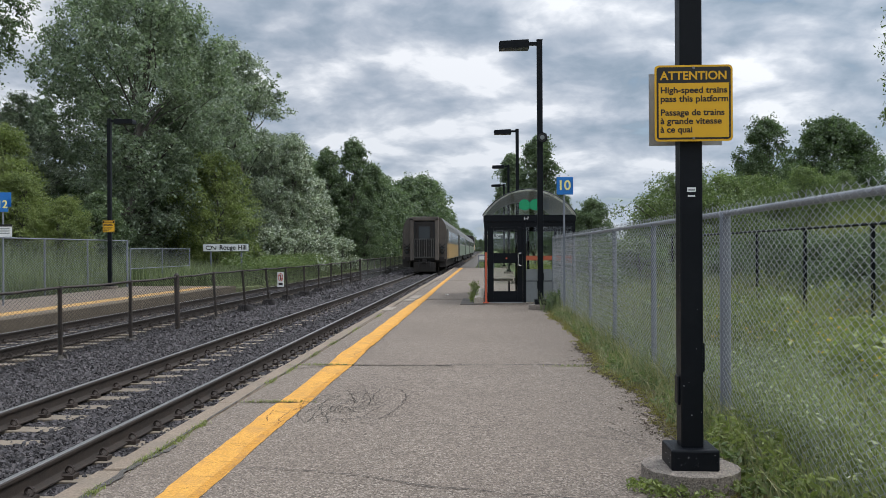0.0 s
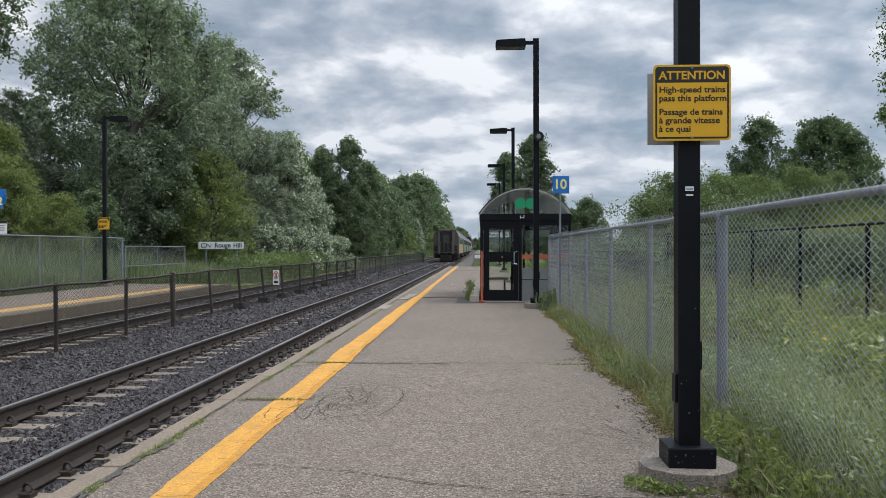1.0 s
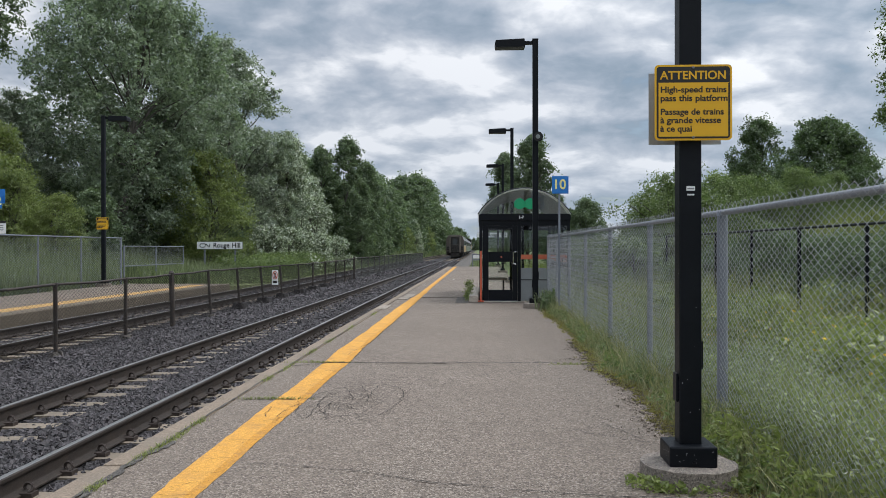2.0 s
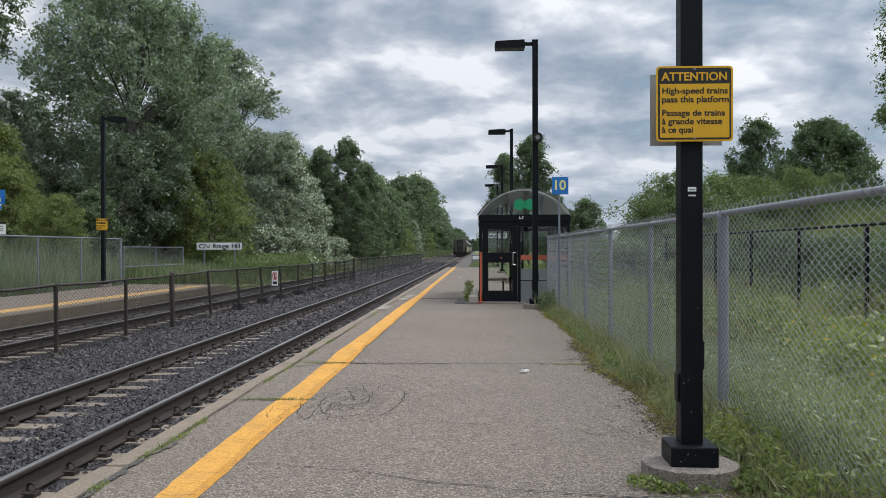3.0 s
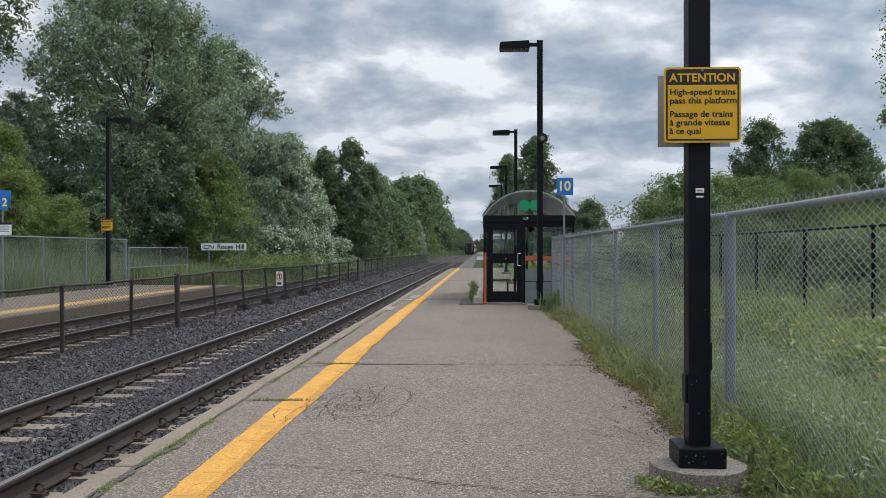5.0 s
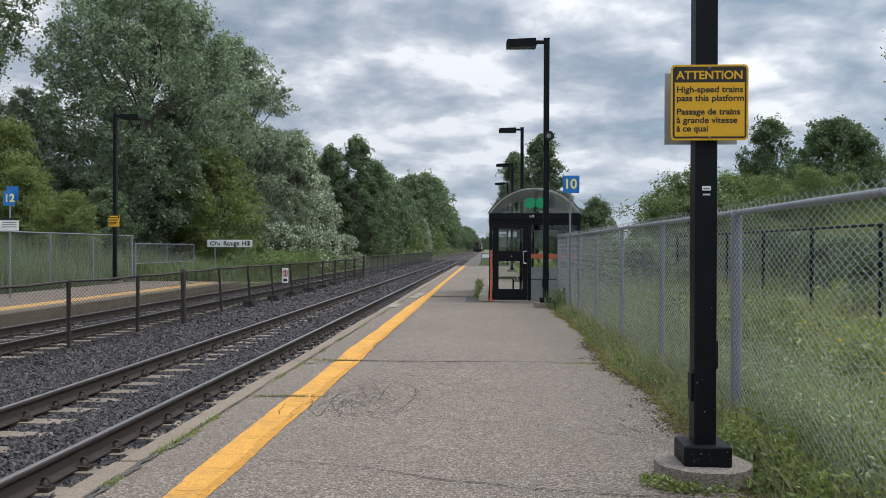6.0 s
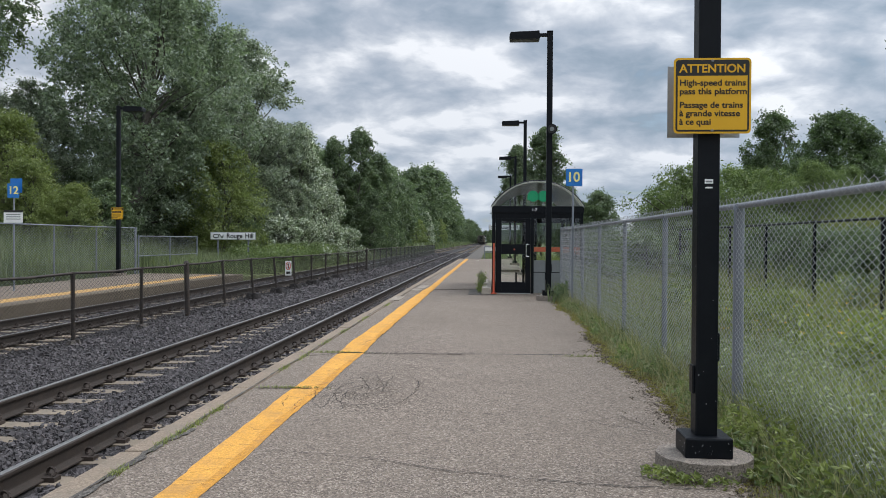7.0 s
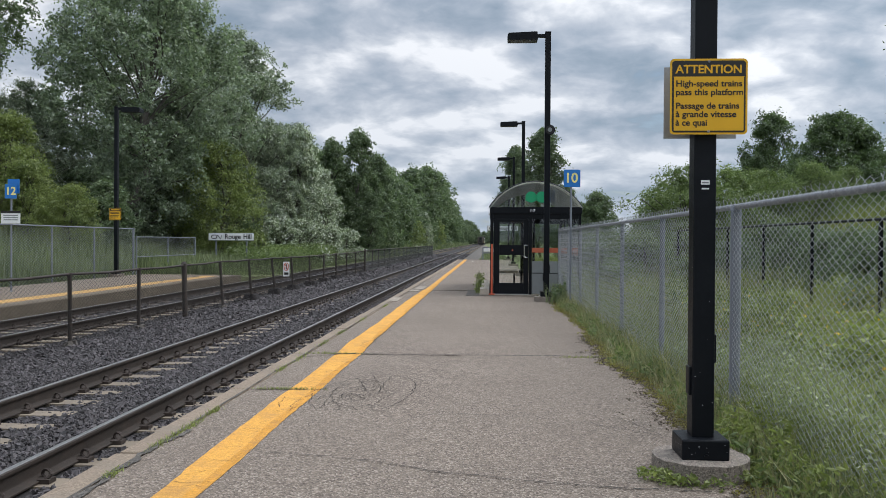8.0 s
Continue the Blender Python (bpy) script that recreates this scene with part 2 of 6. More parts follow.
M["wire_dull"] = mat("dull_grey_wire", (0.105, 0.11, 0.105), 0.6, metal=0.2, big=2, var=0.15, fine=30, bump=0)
M["fence_brown"] = mat("weathered_fence_steel", (0.045, 0.038, 0.034), 0.65, metal=0.25, big=4, var=0.2, fine=40, bump=0.1, dirt=(0.14, 0.09, 0.06))
M["wire_brown"] = mat("weathered_wire", (0.035, 0.031, 0.029), 0.6, metal=0.3, big=2, var=0.2, fine=30, bump=0)
M["sign_yellow"] = mat("sign_yellow", (0.70, 0.385, 0.012), 0.45, big=2, var=0.04, fine=20, fvar=0.03, bump=0.02)
M["sign_black"] = mat("sign_black", (0.018, 0.017, 0.016), 0.5, var=0.05, bump=0)
M["sign_back"] = mat("sign_aluminium", (0.36, 0.37, 0.38), 0.5, metal=0.5, big=3, var=0.1, bump=0.03)
M["sign_blue"] = mat("sign_blue", (0.02, 0.17, 0.52), 0.5, big=3, var=0.06, bump=0.02)
M["sign_white"] = mat("sign_white", (0.74, 0.75, 0.75), 0.5, big=2, var=0.05, bump=0.02)
M["pale_yellow"] = mat("pale_yellow_letters", (0.85, 0.78, 0.30), 0.5, var=0.03, bump=0)
M["red"] = mat("red_paint", (0.50, 0.10, 0.05), 0.55, big=3, var=0.12, fine=40, bump=0.05, dirt=(0.3, 0.12, 0.07))
M["orange"] = mat("orange_band", (0.46, 0.12, 0.06), 0.5, big=3, var=0.08, bump=0.03)
M["grey_panel"] = mat("grey_panel", (0.20, 0.215, 0.22), 0.55, big=2, var=0.1, bump=0.05)
M["green"] = mat("green_vinyl", (0.015, 0.30, 0.13), 0.5, big=2, var=0.05, bump=0)
M["chrome"] = mat("chrome", (0.75, 0.76, 0.78), 0.18, metal=1.0, var=0.03, bump=0)
M["rubber"] = mat("rubber", (0.02, 0.02, 0.02), 0.8, bump=0.05)
M["glass"] = glass_mat("window_glass", (0.93, 0.95, 0.94))
M["moss"] = leaf_mat("dry_moss", (0.15, 0.12, 0.038), (0.26, 0.235, 0.07))
M["glass_grey"] = glass_mat("tinted_glass", (0.92, 0.93, 0.90))
M["frost"] = leaf_mat("smoked_roof_panel", (0.60, 0.61, 0.56), (0.68, 0.69, 0.64), tint=(1, 1, 1))
M["bark"] = mat("bark", (0.085, 0.078, 0.068), 0.95, big=2, var=0.3, fine=25, bump=0.8, stretch=(1, 1, 0.25))
# leaf_big: haze over the tall tree is put in as a paler, bluer leaf colour
M["leaf_big"] = leaf_mat("leaf_hazy_grey_green", (0.120, 0.158, 0.114), (0.220, 0.265, 0.196), under=(0.32, 0.35, 0.30), share=0.06)
M["leaf_dark"] = leaf_mat("leaf_dark_green", (0.070, 0.102, 0.061), (0.146, 0.188, 0.110))
M["leaf_light"] = leaf_mat("leaf_light_green", (0.095, 0.135, 0.05), (0.165, 0.21, 0.085))
M["leaf_grey"] = leaf_mat("leaf_dull_grey_green", (0.135, 0.166, 0.13), (0.255, 0.29, 0.235), under=(0.42, 0.45, 0.42), share=0.10)
M["leaf_olive"] = leaf_mat("leaf_olive_green", (0.115, 0.152, 0.054), (0.21, 0.245, 0.09))
M["leaf_meadow"] = leaf_mat("leaf_meadow_green", (0.105, 0.138, 0.045), (0.235, 0.265, 0.09))
M["leaf_silver"] = leaf_mat("leaf_silver", (0.11, 0.135, 0.09), (0.19, 0.22, 0.15), under=(0.60, 0.63, 0.60), share=0.42)
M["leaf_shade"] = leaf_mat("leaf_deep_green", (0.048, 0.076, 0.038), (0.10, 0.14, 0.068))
M["grass"] = leaf_mat("grass_blades", (0.13, 0.152, 0.052), (0.25, 0.27, 0.10))
M["grass_dry"] = leaf_mat("grass_seed_heads", (0.19, 0.185, 0.095), (0.29, 0.275, 0.165))
M["bank"] = leaf_mat("bank_grass", (0.085, 0.112, 0.06), (0.19, 0.215, 0.125))
M["leaf_pale"] = leaf_mat("pale_weed_leaves", (0.15, 0.185, 0.095), (0.27, 0.30, 0.17))
M["flower"] = mat("yellow_petals", (0.75, 0.5, 0.03), 0.6, bump=0)
M["flower_white"] = mat("white_petals", (0.7, 0.7, 0.62), 0.6, bump=0)
M["ground"] = mat("meadow_soil", (0.115, 0.135, 0.055), 0.95, big=0.35, var=0.35, fine=9, fvar=0.4, bump=0.8, bscale=12, dirt=(0.13, 0.12, 0.055), dirt_amount=0.5)
M["train_end"] = mat("train_end_paint", (0.108, 0.093, 0.080), 0.65, metal=0.1, big=1.2, var=0.25, fine=12, bump=0.08, dirt=(0.075, 0.058, 0.048), obj=True)
M["train_side"] = mat("train_side_steel", (0.125, 0.122, 0.115), 0.45, metal=0.4, big=0.8, var=0.12, fine=14, bump=0.04, dirt=(0.14, 0.13, 0.11), obj=True)
M["train_yellow"] = mat("train_yellow_band", (0.30, 0.19, 0.065), 0.5, big=0.8, var=0.12, fine=10, bump=0.03, dirt=(0.22, 0.17, 0.09), obj=True)
M["train_teal"] = mat("train_teal_band", (0.08, 0.105, 0.07), 0.5, big=0.8, var=0.12, fine=10, bump=0.03, dirt=(0.12, 0.13, 0.1), obj=True)
M["train_roof"] = mat("train_roof", (0.13, 0.13, 0.135), 0.65, metal=0.2, big=0.7, var=0.2, fine=10, bump=0.08, obj=True)
M["train_dark"] = mat("train_underframe", (0.025, 0.022, 0.02), 0.85, big=1, var=0.3, fine=12, bump=0.15, obj=True)
M["train_glass"] = mat("train_window", (0.02, 0.024, 0.026), 0.1, big=1, var=0.1, bump=0, spec=0.6)
M["pale_concrete"] = mat("pale_concrete", (0.38, 0.335, 0.28), 0.9, big=3, var=0.15, fine=50, bump=0.4, speck=(120, 0.4))
M["repair"] = mat("patched_concrete", (0.29, 0.25, 0.205), 0.9, big=4, var=0.3, fine=30, fvar=0.25, bump=0.5, speck=(100, 0.5), dirt=(0.15, 0.125, 0.10), dirt_amount=0.8)
M["litter"] = mat("litter_paper", (0.75, 0.75, 0.73), 0.8, bump=0.1)


# ---- mesh helpers ----
def box(bm, x0, x1, y0, y1, z0, z1, bevel=0.0):
    r = bmesh.ops.create_cube(bm, size=1.0, matrix=Matrix.Translation(((x0 + x1) / 2, (y0 + y1) / 2, (z0 + z1) / 2)) @ Matrix.Diagonal((x1 - x0, y1 - y0, z1 - z0, 1)))
    if bevel:
        edges = list({e for v in r["verts"] for e in v.link_edges})
        bmesh.ops.bevel(bm, geom=edges, offset=bevel, segments=2, affect="EDGES", profile=0.5)
    return bm


def rod(bm, p0, p1, r0, r1=None, seg=10, caps=True):
    p0, p1 = Vector(p0), Vector(p1)
    d = p1 - p0
    m = Matrix.Translation((p0 + p1) / 2) @ d.to_track_quat("Z", "Y").to_matrix().to_4x4()
    bmesh.ops.create_cone(bm, cap_ends=caps, segments=seg, radius1=r0, radius2=r0 if r1 is None else r1, depth=d.length, matrix=m)
    return bm


def solid(bm, outline, y0, y1):
    """A prism: an outline in x and z, drawn from y0 to y1."""
    a = [bm.verts.new((x, y0, z)) for x, z in outline]
    b = [bm.verts.new((x, y1, z)) for x, z in outline]
    n = len(outline)
    bm.faces.new(a)
    bm.faces.new(b[::-1])
    for i in range(n):
        bm.faces.new((a[i], b[i], b[(i + 1) % n], a[(i + 1) % n]))
    bmesh.ops.recalc_face_normals(bm, faces=bm.faces[:])
    return bm


def tube(bm, pts, r, seg=6):
    for a, b in zip(pts, pts[1:]):
        rod(bm, a, b, r, r, seg)
    return bm


def mesh_of(name, bm, material, smooth=False):
    me = bpy.data.meshes.new(name)
    bm.to_mesh(me)
    bm.free()
    for mt in material if isinstance(material, (list, tuple)) else [material]:
        me.materials.append(mt)
    if smooth:
        me.polygons.foreach_set("use_smooth", [True] * len(me.polygons))
    return me


def part(name, bm, material, parent=None, label="", smooth=False):
    ob = new(name, mesh_of(name, bm, material, smooth))
    ob.parent = parent
    return tagged(ob, label)


def raw(name, verts, faces, material, parent=None, flat=True):
    """A mesh straight from number arrays: verts (n, 3), faces (m, k)."""
    verts, faces = np.asarray(verts, np.float32), np.asarray(faces, np.int32)
    me = bpy.data.meshes.new(name)
    n, k = faces.shape
    me.vertices.add(len(verts))
    me.vertices.foreach_set("co", verts.ravel())
    me.loops.add(n * k)
    me.loops.foreach_set("vertex_index", faces.ravel())
    me.polygons.add(n)
    me.polygons.foreach_set("loop_start", np.arange(0, n * k, k, dtype=np.int32))
    me.polygons.foreach_set("loop_total", np.full(n, k, np.int32))
    me.update(calc_edges=True)
    if flat:
        me.shade_flat()
    me.materials.append(material)
    ob = new(name, me)
    ob.parent = parent
    return ob


def thing(name, label, category, group="", m=None, kind=""):
    ob = new(name)
    if m is not None:
        ob.matrix_basis = m
    return tagged(ob, label, category, group, kind)


def B():
    return bmesh.new()


def writing(name, text, size, material, parent, m, depth=0.002, align="LEFT"):
    cu = bpy.data.curves.new(name, "FONT")
    cu.offset = size * 0.022
    cu.body, cu.size, cu.extrude, cu.align_x, cu.align_y = text, size, depth, align, "CENTER"
    tmp = bpy.data.objects.new(name, cu)
    me = bpy.data.meshes.new_from_object(tmp)
    bpy.data.objects.remove(tmp)
    bpy.data.curves.remove(cu)
    me.materials.clear()
    me.materials.append(material)
    ob = new(name, me)
    ob.parent = parent
    ob.matrix_basis = m
    return ob


FACE = pose(0, 0, 0, 90, 0, 0)      # letters that face the -y side

# ---- the plan, in metres: x across the track, y along it, z = 0 on the platform ----
EDGE = -2.52                # platform edge
END = 66.5                  # far end of the near platform
RAIL1 = (-3.36, -4.86)
RAIL2 = (-8.05, -9.55)
RAIL_TOP = -0.17
TIE_STEP, TIE_FIRST = 0.594, 0.03
FAR_EDGE, FAR_BACK, FAR_END = -10.25, -14.5, 34.0
FENCE_X = -7.0


def verge_edge(y):
    """Where the paving ends under the creeping verge."""
    return 1.525 - 0.075 * np.exp(-((y - 10.3) / 1.1) ** 2) + 0.035 * np.sin(0.9 * y + 0.5) + 0.030 * np.sin(2.3 * y + 1.0) + 0.022 * np.sin(5.9 * y + 2.0) + 0.016 * np.sin(13.1 * y) + 0.010 * np.sin(29.0 * y + 1.3)


def ground_height(x, y):
    n = noise.noise(Vector((x * 0.06, y * 0.06, 0.0)))
    if -10.3 < x < -2.45:
        return -0.55
    if x >= -2.45:
        h = -0.06 if x < 1.7 else -0.08 + 0.10 * min(1, (x - 1.7) / 4) + 0.10 * n
        if x > 6.8:
            h += min(1.9, (x - 6.8) * 0.5) * min(1, max(0, (42 - y) / 10))
        if x < 1.7 and y > END:
            h = -0.35
        return h
    rise = 0.0 if x > -15 else min(0.9, (-15 - x) * 0.09)
    base = -0.12 if y < FAR_END + 6 else -0.25
    return base + rise + 0.15 * n


def build_ground():
    xs = [-1600, -700, -300, -150, -90, -60, -45, -36, -30, -26, -23, -20, -18, -16.5, -15, -13.5, -12, -10.31, -10.29, -7, -5, -2.46, -2.44, 0, 1.2, 1.69, 1.72, 2.5, 3.5, 5, 7, 9, 12, 15, 19, 24, 30, 40, 55, 80, 130, 300, 700, 1600]
    ys = [-1500, -500, -150, -60, -30, -15, -8, -4, 0, 3, 6, 9, 12, 15, 18, 22, 26, 30, 34, 40, 41, 48, 56, 66, 67, 75, 90, 110, 140, 180, 240, 320, 450, 650, 950, 1500, 2500]
    bm = B()
    g = [[bm.verts.new((x, y, ground_height(x, y) if abs(x) < 200 and y < 700 else -0.3)) for x in xs] for y in ys]
    for j in range(len(ys) - 1):
        for i in range(len(xs) - 1):
            bm.faces.new((g[j][i], g[j][i + 1], g[j + 1][i + 1], g[j + 1][i]))
    tagged(part("ground", bm, M["ground"], smooth=False), "grassy ground beside the railway with bare patches", "ground", kind="structure")


def build_ballast_bed():
    bm = B()
    outline = [(-10.24, -0.6), (-10.24, -0.42), (-9.9, -0.385), (-9.4, -0.385), (-9.1, -0.385), (-8.8, -0.34), (-8.2, -0.345), (-8.0, -0.405), (-7.6, -0.40), (-7.35, -0.36), (-7.0, -0.355), (-6.2, -0.325), (-5.45, -0.36), (-4.75, -0.385), (-4.5, -0.374), (-4.25, -0.356), (-4.0, -0.343), (-3.5, -0.335), (-3.3, -0.378), (-2.8, -0.352), (-2.54, -0.352), (-2.54, -0.6)]
    ys = [-8, 0, 6, 12, 20, 30, 45, 70, 100, 200, 400, 800]
    g = [[bm.verts.new((x, y, z + (0.012 * math.sin(3 * y + 5 * x) if y < 60 else 0))) for x, z in outline] for y in ys]
    for j in range(len(ys) - 1):
        for i in range(len(outline) - 1):
            bm.faces.new((g[j][i], g[j + 1][i], g[j + 1][i + 1], g[j][i + 1]))
    bmesh.ops.recalc_face_normals(bm, faces=bm.faces[:])
    bed = tagged(part("ballast_bed", bm, M["ballast_bed"]), "dark crushed-stone track bed under both railway tracks", "ballast", kind="structure")
    return bed


def bed_height(x):
    px = [-10.24, -9.9, -9.4, -9.1, -8.8, -8.2, -8.0, -7.6, -7.35, -7.0, -6.2, -5.45, -4.75, -4.5, -4.25, -4.0, -3.5, -3.3, -2.8, -2.54]
    pz = [-0.42, -0.385, -0.385, -0.385, -0.34, -0.345, -0.405, -0.40, -0.36, -0.355, -0.325, -0.36, -0.385, -0.374, -0.356, -0.343, -0.335, -0.378, -0.352, -0.352]
    return np.interp(x, px, pz)


def build_ballast_stones():
    """Loose stones: squashed, skewed lumps, close-packed near the platform and sparser far down the track."""
    rng = np.random.default_rng(4)
    xs, ys, rs = [], [], []
    for y0, y1, x0, x1, per, r in ((-7.5, 4.5, -10.2, -2.56, 230, 0.036), (4.5, 12, -7.6, -2.56, 1150, 0.0205), (12, 18, -10.2, -2.56, 560, 0.027), (18, 30, -10.2, -2.56, 230, 0.038), (30, 52, -10.2, -2.56, 70, 0.058), (52, 110, -10.2, -2.56, 22, 0.095)):
        n = int((y1 - y0) * (x1 - x0) * per)
        xs.append(rng.uniform(x0, x1, n)), ys.append(rng.uniform(y0, y1, n)), rs.append(r * rng.lognormal(0, 0.2, n))
    x, y, r = map(np.concatenate, (xs, ys, rs))
    # few stones on the ties, none on the rails
    ok = np.ones(len(x), bool)
    for rail in (*RAIL1, *RAIL2):
        ok &= np.abs(x - rail) > 0.1
    for c in (-4.11, -8.8):
        along = np.abs((y - TIE_FIRST) / TIE_STEP - np.round((y - TIE_FIRST) / TIE_STEP)) * TIE_STEP
        bare = (along < 0.12) & (np.abs(x - c) < 1.27) & (bed_height(x) < -0.352)
        ok &= ~(bare & (rng.random(len(x)) < 0.80))
    x, y, r = x[ok], y[ok], r[ok]
    n = len(x)
    z = bed_height(x) + r * rng.uniform(-0.2, 0.55, n)
    cube = np.array([(-1, -1, -1), (1, -1, -1), (1, 1, -1), (-1, 1, -1), (-1, -1, 1), (1, -1, 1), (1, 1, 1), (-1, 1, 1)], float)
    v = cube[None] * rng.uniform(0.55, 1.1, (n, 8, 1)) * rng.uniform(0.55, 1.15, (n, 1, 3))
    v *= r[:, None, None] * 0.85
    q = rng.normal(size=(n, 4))
    q /= np.linalg.norm(q, axis=1)[:, None]
    w, a, b, c = q.T
    rot = np.stack([1 - 2 * (b * b + c * c), 2 * (a * b - c * w), 2 * (a * c + b * w), 2 * (a * b + c * w), 1 - 2 * (a * a + c * c), 2 * (b * c - a * w), 2 * (a * c - b * w), 2 * (b * c + a * w), 1 - 2 * (a * a + b * b)], 1).reshape(n, 3, 3)
    v = np.einsum("nij,nkj->nki", rot, v) + np.stack([x, y, z], 1)[:, None]
    f = np.array([(0, 3, 2, 1), (4, 5, 6, 7), (0, 1, 5, 4), (1, 2, 6, 5), (2, 3, 7, 6), (3, 0, 4, 7)])
    faces = (f[None] + (np.arange(n) * 8)[:, None, None]).reshape(-1, 4)
    tagged(raw("ballast_stones", v.reshape(-1, 3), faces, M["ballast"]), "loose dark grey crushed stones between the rails", "gravel", kind="stuff")


def rail_outline(x):
    half = [(0.0, 0.0), (0.075, 0.0), (0.075, 0.012), (0.012, 0.034), (0.009, 0.045), (0.009, 0.128), (0.033, 0.138), (0.0365, 0.148), (0.0365, 0.166), (0.028, 0.1715)]
    z0 = RAIL_TOP - 0.172
    pts = [(x + a, z0 + b) for a, b in half[1:]] + [(x - a, z0 + b) for a, b in reversed(half[1:])]
    return pts


def build_track(name, rails, label):
    track = thing(name, label, "railway track", "railway tracks", kind="structure")
    for x in rails:
        rail = part("rail", solid(B(), rail_outline(x), -8, 670), M["rail"], track, "rust-brown steel rail")
        bm = B()
        solid(bm, [(x - 0.027, RAIL_TOP), (x + 0.021, RAIL_TOP), (x + 0.016, RAIL_TOP + 0.003), (x - 0.022, RAIL_TOP + 0.003)], -8, 670)
        part("running_surface", bm, M["rail_top"], rail, "polished steel running surface")
    mid = sum(rails) / 2
    z0 = RAIL_TOP - 0.182
    bm = B()
    solid(bm, [(-0.13, -0.16), (0.13, -0.16), (0.115, 0.0), (-0.115, 0.0)], -1.29, 1.29)
    bmesh.ops.rotate(bm, verts=bm.verts[:], matrix=Matrix.Rotation(radians(90), 3, "Z"))
    tie_mesh = mesh_of("tie", bm, M["tie"])
    bm = B()      # a bent spring clip on a shoulder
    pts = [Vector((0.090 + 0.042 * math.cos(a), 0.045 * math.sin(0.5 * a), 0.046 + 0.032 * math.sin(a))) for a in np.linspace(-1.2, 4.3, 10)]
    tube(bm, pts, 0.0125, 5)
    box(bm, 0.05, 0.15, -0.05, 0.05, -0.012, 0.022)
    clip_mesh = mesh_of("rail_clip", bm, M["clip"])
    near = name == "near_track"
    for i in range(-13, 150 if near else 110):
        y = TIE_FIRST + i * TIE_STEP
        tie = new("tie", tie_mesh)
        tie.parent, tie.location = track, (mid, y, z0)
        if near and 6 < i < 62 or not near and 17 < i < 48:
            for x in rails:
                for side in (0, 180):
                    clip = new("rail_clip", clip_mesh)
                    clip.parent = tie
                    clip.matrix_basis = pose(x - mid, 0, 0.012, 0, 0, side)
    n0 = 150 if near else 110
    bm = B()
    for i in range(n0, 620):
        y = TIE_FIRST + i * TIE_STEP
        box(bm, mid - 1.29, mid + 1.29, y - 0.115, y + 0.115, z0 - 0.15, z0)
    tagged(part("far_ties", bm, M["tie"], track), kind="stuff")
    return track


def strip(bm, pts, widths, z):
    """A flat wandering ribbon."""
    vs = []
    for i, (p, w) in enumerate(zip(pts, widths)):
        a, b = Vector(pts[max(0, i - 1)]), Vector(pts[min(len(pts) - 1, i + 1)])
        d = (b - a).normalized()
        n = Vector((-d.y, d.x)) * w / 2
        vs.append((bm.verts.new((p[0] - n.x, p[1] - n.y, z)), bm.verts.new((p[0] + n.x, p[1] + n.y, z))))
    for (a, b), (c, d) in zip(vs, vs[1:]):
        bm.faces.new((a, c, d, b))
    bmesh.ops.recalc_face_normals(bm, faces=bm.faces[:])


def wander(p0, p1, step, amp, rng):
    p0, p1 = np.array(p0, float), np.array(p1, float)
    n = max(3, int(np.linalg.norm(p1 - p0) / step))
    d = (p1 - p0) / np.linalg.norm(p1 - p0)
    side = np.array((-d[1], d[0]))
    off = np.cumsum(rng.normal(0, amp, n + 1))
    off -= np.linspace(off[0], off[-1], n + 1)
    return [tuple(p0 + (p1 - p0) * i / n + side * off[i]) for i in range(n + 1)]


